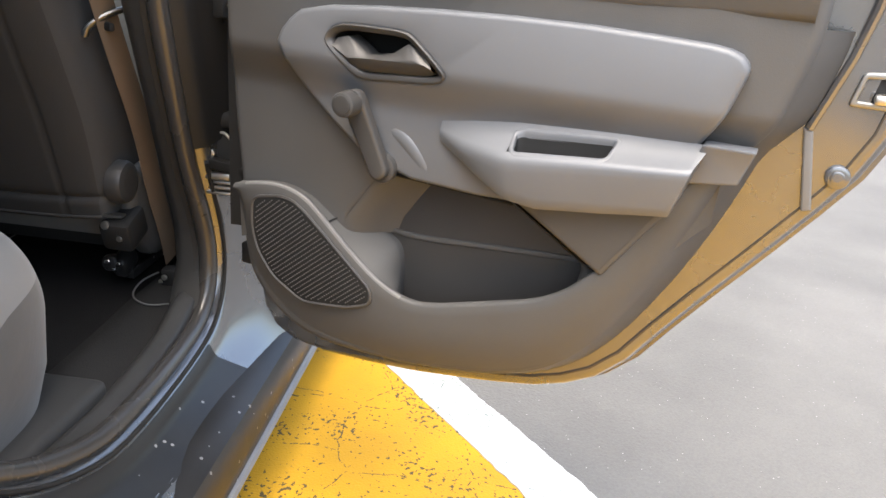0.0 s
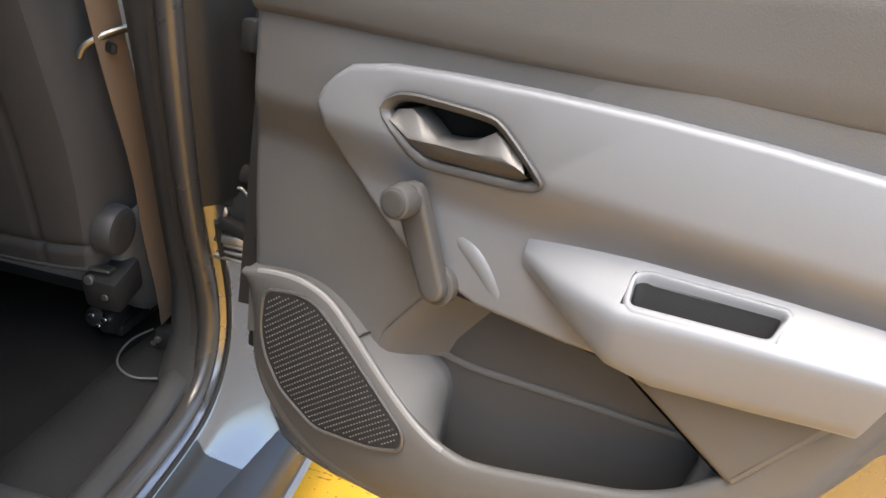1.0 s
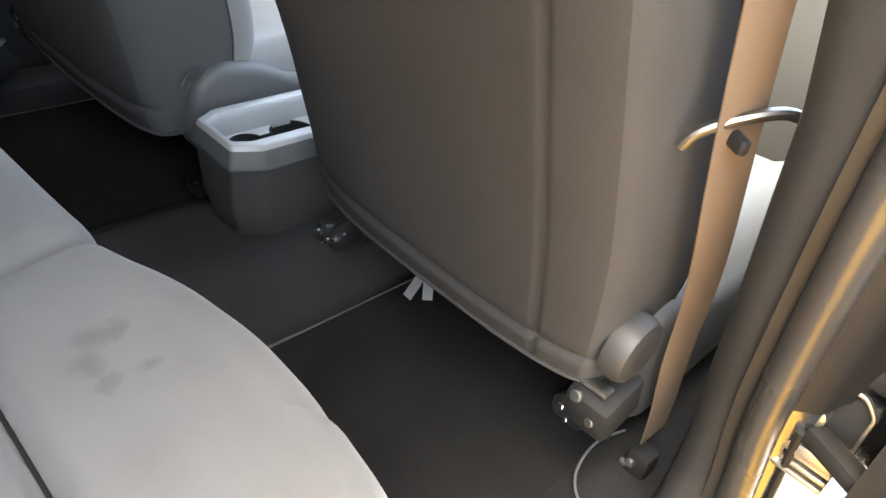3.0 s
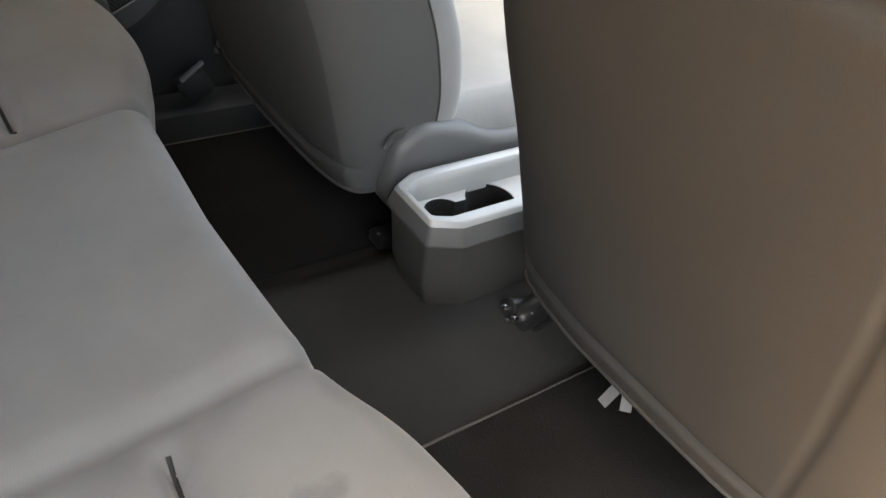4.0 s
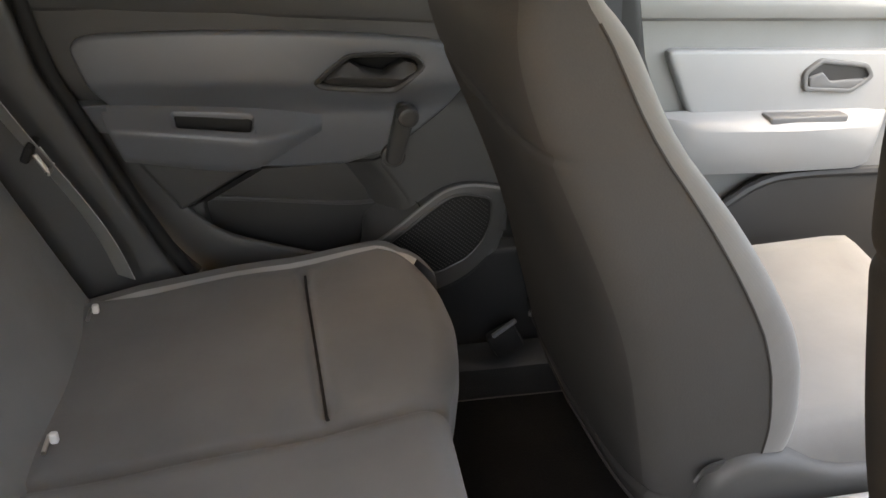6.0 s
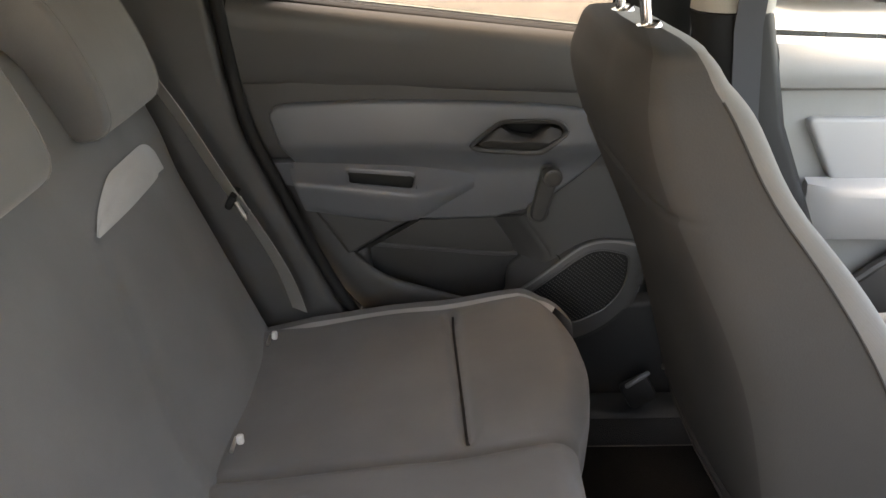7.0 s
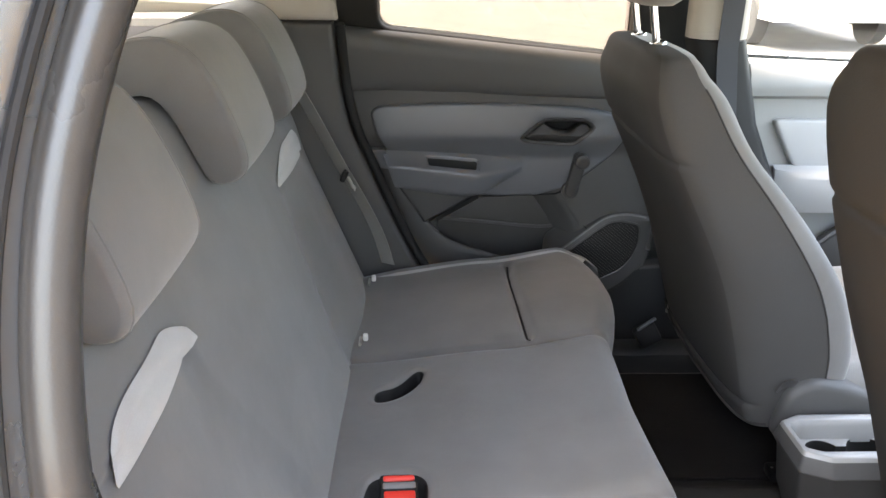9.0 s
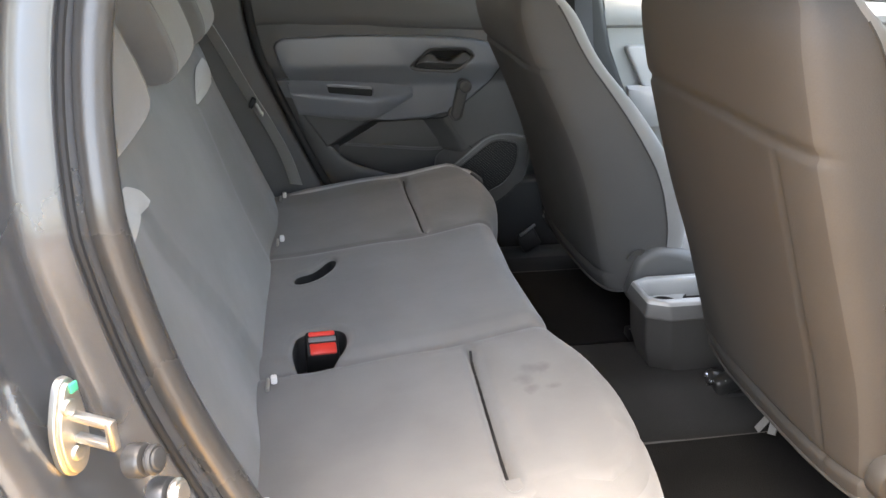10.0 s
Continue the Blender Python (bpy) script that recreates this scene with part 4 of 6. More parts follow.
    def tilt(u, v, w):
        t = (Vector((u, v)) - a).dot(d) / (b - a).length
        return mpc(u, v, w - 0.008 * max(0.0, min(1.0, t)))

    plate(bm, arm_o, [], 0.695, 0.680, tilt, c=0.006, back=True)
    part("crank_arm", bm, SOFT_BLACK, win_base)
    bm = bmesh.new()
    disc(bm, mpc(*b, 0.674), (-sx, 0, 0), 0.0170, 0.026, bevel=0.004)
    knob = part("knob", bm, SOFT_BLACK, win_base, "round dark winder knob")
    bm = bmesh.new()
    disc(bm, mpc(*b, 0.6495), (-sx, 0, 0), 0.013, 0.003, bevel=0.001)
    part("cap", bm, DARK_TRIM, knob)
    if sx > 0:
        bm = bmesh.new()
        tube(bm, chaikin([mpc(-0.505, 0.920, 0.7150), mpc(-0.537, 0.911, 0.7085), mpc(-0.562, 0.890, 0.7085), mpc(-0.590, 0.857, 0.7120)], 2, False), 0.0085, 14, flat=1.5)
        part("winder_swage", bm, SILVER, panel)
    # latch, plug
    bm = bmesh.new()
    lt = rounded([(-1.038, 1.012), (-1.046, 1.050), (-1.088, 1.054), (-1.086, 1.012)], 0.006)
    plate(bm, lt, [inset(lt, 0.007)], 0.806, 0.800, mp, c=0.002)
    latch = part("door_latch", bm, BELT_STEEL, door, "bright steel door latch")
    bm = bmesh.new()
    plate(bm, inset(lt, 0.006), [], 0.8052, 0.8045, mp, c=0.0002)
    part("latch_mouth", bm, TRIM_BLACK, latch)
    bm = bmesh.new()
    block(bm, mp(-1.075, 1.024, 0.798), (0.016, 0.026, 0.012), 0.004)
    part("claw", bm, STEEL, latch)
    bm = bmesh.new()
    disc(bm, mp(-1.048, 0.931, 0.8065), (-sx, 0, 0), 0.014, 0.006, bevel=0.003)
    disc(bm, mp(-1.048, 0.931, 0.8010), (-sx, 0, 0), 0.008, 0.002, bevel=0.001)
    part("rubber_plug", bm, PAINT, door, "painted plug in the door's edge")
    bm = bmesh.new()
    plate(bm, chaikin([(-1.028, 0.998), (-1.036, 1.003), (-1.045, 0.998), (-1.037, 0.992)], 2), [], 0.8062, 0.8050, mp, c=0.0003)
    part("drain_slot", bm, TRIM_BLACK, door)
    bm = bmesh.new()
    tube(bm, chaikin([mp(-1.052, 1.20, 0.802), mp(-1.041, 1.09, 0.802), mp(-1.006, 0.981, 0.802)], 1, False), 0.0055, 8)
    part("seal_bead", bm, PAINT, door, "painted bead along the door's edge")
    bm = bmesh.new()
    plate(bm, rounded([(-1.000, 0.982), (-1.011, 0.980), (-1.030, 0.888), (-1.019, 0.885)], 0.002), [], 0.806, 0.7985, mp, c=0.0025)
    part("edge_strip", bm, TRIM_MID, door, "grey strip on the door's edge")
    # hinge arms
    for z in (0.60, 1.03):
        bm = bmesh.new()
        hx = 0.0 if z > 0.8 else 0.062
        block(bm, Vector((sx * (hx - 0.022), 0.004, z)), (0.044, 0.022, 0.040), 0.005)
        disc(bm, Vector((sx * (hx - 0.012), 0.012, z - 0.03)), (0, 0, 1), 0.007, 0.06, n=14)
        hg = part("door_hinge", bm, TRIM_BLACK, door, "black steel door hinge")
        bm = bmesh.new()
        disc(bm, Vector((sx * (hx - 0.030), -0.010, z)), (0, -1, 0), 0.007, 0.006, n=12)
        part("bolt", bm, STEEL, hg)
    return door


rear_door(1, 71, "open rear door with dark card, silver panel and winder")
rear_door(-1, 0, "closed rear door with dark card, silver panel and winder")


# ---- rear bench ----
bench = thing("rear_bench", "grey cloth rear bench seat with pale shoulder patches", "seat")
FRONT = [(0.0, -0.480), (0.20, -0.472), (0.25, -0.462), (0.32, -0.432), (0.41, -0.417), (0.50, -0.421), (0.56, -0.437), (0.61, -0.475), (0.635, -0.53)]
HALF = 0.632


def front_edge(x):
    return sum(lerp_table(abs(x) + k * 0.02, FRONT) for k in (-1, 0, 1)) / 3


def groove(d, w):
    return math.exp(-(d / w) ** 2)


# pockets let into the cushion: the buckle's and the strap's
HOLE_A = chaikin([(0.118, -0.812), (0.186, -0.806), (0.224, -0.836), (0.236, -0.872), (0.216, -0.902), (0.160, -0.904), (0.118, -0.892)], 3)
HOLE_B = chaikin([(-0.066, -0.896), (-0.090, -0.904), (-0.112, -0.896), (-0.116, -0.862), (-0.160, -0.834), (-0.164, -0.820), (-0.148, -0.812), (-0.106, -0.826), (-0.074, -0.858)], 3)


def cushion_z(x, y):
    ax = abs(x)
    z = 0.684 + 0.032 * smoothstep(-0.95, -0.66, y) + 0.032 * smoothstep(-0.68, -0.46, y)
    # outer sections dish towards the seam, the middle one stands proud
    z += 0.010 * (1 - smoothstep(0.19, 0.235, ax)) - 0.010 * groove(ax - 0.222, 0.008)
    z += 0.007 * smoothstep(0.52, 0.60, ax) * (1 - smoothstep(0.60, 0.635, ax))
    if 0.235 < ax < 0.60:
        f = smoothstep(0.235, 0.27, ax) * (1 - smoothstep(0.565, 0.60, ax))
        z += -0.026 * f * groove(y + 0.618 + 0.03 * (ax - 0.42), 0.0085) + 0.006 * f * (groove(y + 0.655, 0.03) + groove(y + 0.58, 0.03))
    z += 0.004 * noise.noise((x * 5, y * 5, 0.3))
    r = 0.042
    d = min(front_edge(x) - y, HALF - ax)
    if d < r:
        z -= r - math.sqrt(max(0, r * r - (r - d) ** 2))
    back = y + 0.975
    if back < 0.035:
        z -= 0.035 - math.sqrt(max(0, 0.035 ** 2 - (0.035 - back) ** 2))
    return z


def spaced(a, b, n, lo, hi):
    """n + 1 values from a to b, closer together at the ends."""
    out = []
    for k in range(n + 1):
        t = k / n
        out.append(a + (b - a) * (t - (lo if t < 0.5 else hi) * math.sin(2 * math.pi * t) / (2 * math.pi)))
    return out


bm = bmesh.new()
xs = spaced(-HALF, HALF, 190, 0.75, 0.75)
NJ = 150
cols = []
for x in xs:
    f = front_edge(x)
    col = []
    for j in range(NJ + 1):
        t = 1 - (1 - j / NJ) ** 1.5
        y = -0.975 + (f + 0.975) * t
        col.append(bm.verts.new((x, y, cushion_z(x, y))))
    for k, (dy, dz) in enumerate(((0.002, 0.03), (0.0, 0.09), (-0.012, 0.16), (-0.03, 0.235))):
        col.append(bm.verts.new((x, f + dy, cushion_z(x, f) - dz)))
    cols.append(col)
for a, b in zip(cols, cols[1:]):
    strip(bm, a, b, closed=False)
rims = [inset(h, -0.004) for h in (HOLE_A, HOLE_B)]
gone = [f for f in bm.faces if any(any(inside((v.co.x, v.co.y), r) for v in f.verts) for r in rims)]
bmesh.ops.delete(bm, geom=gone, context="FACES")
cushion = part("cushion", bm, FABRIC_C, bench, "dark grey cloth bench cushion with sewn seams", smooth=70)
for sx in (1, -1):
    bm = bmesh.new()
    tube(bm, [(sx * x, -0.618 - 0.03 * (x - 0.42), cushion_z(sx * x, -0.618 - 0.03 * (x - 0.42)) + 0.0022) for x in np.linspace(0.250, 0.584, 28)], 0.0023, 6)
    part("cushion_seam", bm, TRIM_BLACK, cushion, "dark sewn seam")
for hole, deep in ((HOLE_A, 0.075), (HOLE_B, 0.045)):
    bm = bmesh.new()
    rings = []
    for d, dz in ((-0.019, -0.0008), (-0.013, 0.0003), (-0.006, 0.0001), (-0.002, -0.0015), (0.001, -0.006), (0.003, -0.014), (0.006, -deep)):
        rings.append([(x, y, cushion_z(x, y) + dz) for x, y in inset(hole, d)])
    loft(bm, rings[:5], caps=False)
    rim_part = part("pocket_rim", bm, FABRIC_C, cushion, smooth=70)
    # lower pocket walls in black, standing for the shade in the hole
    bm = bmesh.new()
    loft(bm, rings[4:], caps=False)
    fill(bm, [[bm.verts.new(v) for v in rings[-1]]])
    part("pocket_shade", bm, TRIM_BLACK, rim_part, smooth=70)
for sx in (1, -1):
    # pale cloth on the outer flank of the cushion, wrapping the front corner
    bm = bmesh.new()
    top_l = chaikin([(0.545, -0.428), (0.585, -0.447), (0.606, -0.474), (0.618, -0.53), (0.620, -0.62), (0.620, -0.80), (0.612, -0.97)], 2, False)
    if sx > 0:
        top_l = chaikin([(0.500, -0.462), (0.545, -0.478), (0.574, -0.508), (0.585, -0.55), (0.588, -0.63), (0.590, -0.80), (0.585, -0.97)], 2, False)
    low_l = chaikin([(0.553, -0.412), (0.615, -0.418), (0.672, -0.452), (0.698, -0.51), (0.703, -0.60), (0.703, -0.80), (0.690, -0.97)], 2, False)
    rows = []
    for (tx, ty), (lx, ly) in zip(top_l, low_l):
        zt = cushion_z(tx - 0.012, min(ty, front_edge(tx - 0.012) - 0.012)) - 0.003
        if sx > 0:
            zt = cushion_z(tx, ty) - 0.0034
        row = [(sx * (tx - 0.020), ty - 0.010, zt + 0.002 if sx < 0 else cushion_z(tx - 0.020, ty - 0.010) - 0.003)]
        for t in np.linspace(0, 1, 7 if sx < 0 else 13):
            q = math.sin(t * math.pi / 2) ** 0.8
            row.append((sx * (tx + (lx - tx) * q), ty + (ly - ty) * q, zt + 0.004 - 0.125 * (1 - math.cos(t * math.pi / 2))))
        row.append((sx * (lx - 0.004), ly - 0.004, 0.54))
        row.append((sx * (lx - 0.02), ly - 0.02, 0.455))
        rows.append(row)
    if sx > 0:
        loft(bm, [r[:6] for r in rows], closed=False)
        loft(bm, [r[5:11] for r in rows[:4]], closed=False)
        bmesh.ops.remove_doubles(bm, verts=bm.verts[:], dist=0.0002)
        part("cushion_edge", bm, FABRIC_C, bench, smooth=80)
        bm = bmesh.new()
        loft(bm, [r[5:11] for r in rows[3:]], closed=False)
        part("flank_band", bm, BAND, bench, "pale grey cloth band along the cushion's edge", smooth=70)
    else:
        loft(bm, [r[1:4] for r in rows], closed=False)
        part("cushion_edge", bm, FABRIC_C, bench, smooth=70)
    # lower flank, with the C-pillar's shade put into its colour
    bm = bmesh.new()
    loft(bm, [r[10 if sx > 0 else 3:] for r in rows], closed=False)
    part("cushion_flank", bm, FLANK_SHADE, bench, "cloth on the cushion's flank, darkened for shade", smooth=70)
    if sx > 0:
        continue
    bm = bmesh.new()
    loft(bm, [r[:2] for r in rows[2:]], closed=False)
    part("flank_band", bm, PATCH, bench, "pale grey cloth band along the cushion's edge", smooth=70)

# backrest on a leaning plane: s runs up it from the crease
BY, BZ = -0.950, 0.690
BD = Vector((0, -0.369, 0.929))
BN = Vector((0, 0.929, 0.369))


def back_place(x, s, h):
    return Vector((x, BY, BZ)) + BD * s + BN * h


def back_h(x, s):
    ax = abs(x)
    h = 0.0
    arc = 0.195 + 0.095 * smoothstep(0.0, 0.36, s)
    h += -0.009 * smoothstep(arc - 0.012, arc + 0.03, ax) * (1 - smoothstep(0.30, 0.40, s)) - 0.003 * groove(ax - arc, 0.006) * (1 - smoothstep(0.33, 0.37, s))
    h += 0.012 * smoothstep(0.26, 0.42, ax) - 0.016 * smoothstep(0.47, 0.66, ax)
    h += 0.006 * math.sin(math.pi * min(1, s / 0.5)) * (1 - smoothstep(0.05, 0.24, ax))
    if ax > arc:
        h -= 0.007 * groove(s - 0.338 - 0.03 * math.sin((ax - arc) / 0.26 * math.pi), 0.006) * (1 - smoothstep(0.54, 0.58, ax))
    h += 0.004 * noise.noise((x * 4, s * 4, 2.2))
    top = 0.595
    for d, r in ((top - s, 0.055), (0.652 - ax, 0.032)):
        if d < r:
            h -= r - math.sqrt(max(0, r * r - (r - d) ** 2))
    return h


bm = bmesh.new()
xs = spaced(-0.652, 0.652, 170, 0.7, 0.7)
ss = [-0.06 + 0.655 * (1 - (1 - k / 90) ** 1.5) for k in range(91)]
cols = []
for x in xs:
    col = [bm.verts.new(back_place(x, s, back_h(x, s))) for s in ss]
    hh = back_h(x, 0.595)
    for dh in (0.03, 0.07, 0.10):
        col.append(bm.verts.new(back_place(x, 0.595 - 0.3 * max(0, dh - 0.05), hh - dh)))
    col.append(bm.verts.new(back_place(x, 0.45, -0.165)))
    col.append(bm.verts.new(back_place(x, -0.06, -0.165)))
    cols.append(col)
for a, b in zip(cols, cols[1:]):
    strip(bm, a, b, closed=False)
for c in (cols[0], cols[-1]):
    bm.faces.new(c)
part("backrest", bm, FABRIC_B, bench, "charcoal cloth backrest", smooth=70)

for sx in (1, -1):
    bm = bmesh.new()
    rows = []
    for k in range(25):
        x0 = 0.256 if sx > 0 else 0.303
        x = x0 + 0.262 * k / 24
        t = k / 24
        wid = 0.003 + (0.048 if sx > 0 else 0.054) * min(1, (1 - abs(2 * t - 1) ** 5) ** 0.55) * (0.62 + 0.38 * smoothstep(0.0, 0.35, t))
        row = []
        for q in range(7):
            s = 0.338 + wid * q / 6
            row.append(back_place(sx * x, s, back_h(sx * x, s) + 0.003 + 0.0045 * min(1, 9 * t, 9 * (1 - t)) * math.sin(math.pi * q / 6) ** 0.5))
        rows.append(row)
    loft(bm, rows, closed=False)
    bmesh.ops.solidify(bm, geom=bm.faces[:], thickness=0.003)
    part("shoulder_patch", bm, PATCH, bench, "pale grey cloth shoulder patch", smooth=70)


def rear_headrest(cx, half, label):
    """A low headrest that saddles the top of the backrest with a lip hanging in front."""
    sec = [(0.452, 0.006), (0.443, 0.022), (0.442, 0.046), (0.450, 0.066), (0.472, 0.078), (0.53, 0.083), (0.59, 0.080), (0.626, 0.068), (0.650, 0.042), (0.662, 0.0), (0.665, -0.06), (0.660, -0.115),
           (0.645, -0.142), (0.620, -0.146), (0.605, -0.125), (0.600, -0.06), (0.596, -0.020), (0.582, 0.0), (0.55, 0.004), (0.49, 0.004)]
    sec = chaikin(sec, 1)
    cs, ch = 0.56, 0.03
    rings = []
    for t in [-1, -0.998, -0.99, -0.98, -0.965, -0.945, -0.92] + [-0.8 + 0.1 * k for k in range(17)] + [0.92, 0.945, 0.965, 0.98, 0.99, 0.998, 1]:
        e = abs(t)
        shrink = 1 if e < 0.92 else math.sqrt(max(0.0, 1 - ((e - 0.92) / 0.08) ** 2.2))
        ring = []
        for s, h in sec:
            tap = 1 - 0.17 * (1 - smoothstep(0.0, 0.07, h)) * (1 - smoothstep(0.52, 0.60, s)) - 0.05 * smoothstep(0.0, -0.1, h)
            ring.append(back_place(cx + half * t * tap, cs + (s - cs) * (0.95 + 0.05 * shrink), ch + (h - ch) * (0.86 + 0.14 * shrink) + (0.004 * (1 - e * e) if h > 0.05 else 0)))
        rings.append(ring)
    bm = bmesh.new()
    loft(bm, rings)
    hr = part("headrest", bm, FABRIC, bench, label, smooth=60)
    for k in (6, len(rings) - 7):
        bm = bmesh.new()
        tube(bm, rings[k][3:24], 0.0014, 6)
        part("piping", bm, FABRIC_B, hr)
    for dx in (-0.055, 0.055):
        bm = bmesh.new()
        tube(bm, [back_place(cx + dx, 0.52, -0.055), back_place(cx + dx, 0.64, -0.055)], 0.006, 10)
        part("post", bm, CHROME, hr)
    return hr


rear_headrest(-0.440, 0.102, "dark grey cloth outer headrest")
rear_headrest(-0.075, 0.110, "dark grey cloth middle headrest")
rear_headrest(0.372, 0.108, "dark grey cloth outer headrest")
bm = bmesh.new()
disc(bm, back_place(0.10, 0.590, -0.03), BD, 0.014, 0.012, bevel=0.004)
block(bm, back_place(0.112, 0.600, -0.03), (0.03, 0.014, 0.010), 0.003)
part("release_button", bm, WHITE_PL, bench, "white headrest release button")

# child-seat anchor tags in the crease
for x in (-0.548, -0.275, 0.275, 0.548):
    tag = thing("isofix_anchor", "small white child-seat anchor tag in the seat crease", "anchor", group="child-seat anchors")
    bm = bmesh.new()
    block(bm, (x, -0.928, 0.709), (0.009, 0.010, 0.015), 0.003)
    part("tag", bm, WHITE_PL, tag)
    bm = bmesh.new()
    tube(bm, [(x - 0.015, -0.938, 0.700), (x + 0.015, -0.938, 0.700)], 0.003, 8)
    part("bar", bm, STEEL, tag)

# buckles
buckle = thing("seat_belt_buckle", "red and black double seat belt buckle in the bench", "buckle")
bm = bmesh.new()
bc = Vector((0.130, -0.853, 0.668))
tl = Matrix(((0.05, 0.84, 0.54, 0), (-0.99, 0.10, 0.02, 0), (0.10, -0.54, 0.84, 0), (0, 0, 0, 1)))
tl = tl.to_quaternion().to_matrix().to_4x4()
block(bm, bc + tl @ Vector((0, 0, -0.010)), (0.056, 0.050, 0.066), 0.005, tl)
part("housing", bm, TRIM_BLACK, buckle)
for k, (w, h) in ((-1.25, (0.009, 0.022)), (0.85, (0.022, 0.0215))):
    bm = bmesh.new()
    block(bm, bc + tl @ Vector((0, 0.0140 * k, h)), (0.046, w, 0.008), 0.003, tl)
    part("release_button", bm, RED, buckle, "red release button")
bm = bmesh.new()
block(bm, bc + tl @ Vector((0, -0.007, 0.0215)), (0.048, 0.010, 0.006), 0.002, tl)
part("tongue_slot", bm, TRIM_MID, buckle, "grey tongue slot")
strapb = thing("buckle_strap", "black strap with a steel tongue tucked in a seat pocket", "strap")
bm = bmesh.new()
ribbon(bm, [(-0.092, -0.892, 0.666), (-0.095, -0.870, 0.672), (-0.112, -0.845, 0.676), (-0.145, -0.826, 0.672)], 0.022, 0.006, (0.5, 0.2, 0.8))
part("strap", bm, TRIM_BLACK, strapb)
bm = bmesh.new()
block(bm, (-0.084, -0.888, 0.680), (0.016, 0.010, 0.005), 0.002)
part("tongue", bm, STEEL, strapb)


# ---- front seats ----
SN = 180  # points round a seat's back


def front_seat(name, cx, sx, dy, label, group, low=0.0, high=0.0):
    """A front seat. sx: +1 where the door is on +x."""
    seat = thing(name, label, "car seat", group=group)
    rear = [(0.60, -0.236), (0.70, -0.270), (0.857, -0.318), (1.0, -0.376), (1.14, -0.434), (1.22, -0.458), (1.25, -0.460), (1.27, -0.452), (1.285, -0.438)]
    fore = [(0.60, -0.08), (0.68, -0.040), (0.75, -0.028), (0.86, -0.058), (0.966, -0.135), (1.056, -0.202), (1.10, -0.240), (1.14, -0.275), (1.19, -0.304), (1.22, -0.322), (1.255, -0.347), (1.275, -0.370), (1.285, -0.392)]
    half = [(0.60, 0.234), (0.66, 0.243), (0.80, 0.250), (0.95, 0.250), (1.06, 0.244), (1.15, 0.236), (1.21, 0.228), (1.245, 0.219), (1.265, 0.206), (1.279, 0.190), (1.285, 0.176)]
    bm = bmesh.new()
    rings = []
    zs = [0.60, 0.606, 0.612, 0.62, 0.63, 0.638, 0.644, 0.648, 0.652, 0.658] + [0.67 + 0.02 * k for k in range(22)] + [1.1 + 0.005 * k for k in range(12)] + [1.165, 1.18, 1.20, 1.215, 1.228, 1.238, 1.248, 1.258, 1.266, 1.273, 1.279, 1.285]
    for z in zs:
        r, f, w = lerp_table(z, rear), lerp_table(z, fore), lerp_table(z, half)
        r = sum(lerp_table(z + k, rear) for k in (-0.03, 0, 0.03)) / 3
        f = sum(lerp_table(z + k, fore) for k in (-0.03, 0, 0.03)) / 3
        w = sum(lerp_table(z + k, half) for k in (-0.02, 0, 0.02)) / 3
        zr = z
        if z < 0.63:
            r += 0.25 * (0.63 - z)
        z += low * (1 - smoothstep(0.62, 0.90, z)) + high * smoothstep(0.90, 1.26, z)
        ring = []
        for k in range(SN):
            a = 2 * math.pi * k / SN
            c, s = math.cos(a), math.sin(a)
            px = abs(c) ** 0.34 * math.copysign(1, c)
            py = abs(s) ** 0.34 * math.copysign(1, s)
            mid, dep = (r + f) / 2, (f - r) / 2
            y = mid + dep * py
            if py > 0:  # the bolsters stand forward of the middle
                y -= 0.07 * (1 - abs(px)) ** 0.8 * smoothstep(0.62, 0.8, z) * (1 - smoothstep(1.05, 1.2, z))
            else:  # the rear face is slightly crowned, with a sewn seam
                y -= 0.012 * (1 - px * px)
                y += 0.0055 * groove(zr - 1.128 + 0.012 * px * px, 0.006)
                y += 0.0055 * groove(px * sx - 0.70, 0.010) * (1 - smoothstep(1.08, 1.13, zr))
                y += 0.007 * groove(zr - 0.648, 0.005)
            y += 0.003 * noise.noise((px * 2, py * 2, z * 6 + cx))
            ring.append((cx + w * px, y + dy, z))
        rings.append(ring)
    top = rings[-1]
    ym = sum(p[1] for p in top) / SN
    for k, dz in ((0.95, 0.004), (0.86, 0.007), (0.70, 0.010), (0.40, 0.012)):
        rings.append([(cx + (x - cx) * k, ym + (y - ym) * k, z + dz) for x, y, z in top])
    cut, ka, kb = SN // 2 - 2, SN // 2 + 18, SN - 18
    loft(bm, [r[ka:kb + 1] for r in rings], closed=False)
    fill(bm, [[bm.verts.new(v) for v in rings[0]]])
    back = part("backrest", bm, SEAT_BACK, seat, "brown-grey vinyl back panel with sewn seams", smooth=65)
    bm = bmesh.new()
    loft(bm, [r[2:cut + 1] for r in rings], closed=False)
    fill(bm, [[bm.verts.new(v) for v in rings[-1]]])
    part("backrest_front", bm, FABRIC, back, "grey cloth front of the backrest", smooth=65)
    # flanks share the back's material; doorway light is put into their colour
    for a, b in ((cut, ka), (kb, SN + 2)):
        bm = bmesh.new()
        loft(bm, [[r[k % SN] for k in range(a, b + 1)] for r in rings], closed=False)
        part("backrest_side", bm, SEAT_SIDE_LIT, back, "flank of the backrest, lightened as lit", smooth=65)
    for k in (2, cut):
        bm = bmesh.new()
        tube(bm, [rings[i][k] for i in range(4, len(rings) - 9)], 0.0017, 6)
        part("side_seam", bm, SEAT_BACK, back)
    bm = bmesh.new()
    tube(bm, [(x, y - 0.001, z) for x, y, z in rings[1][SN // 2 :: 3]], 0.0028, 8)
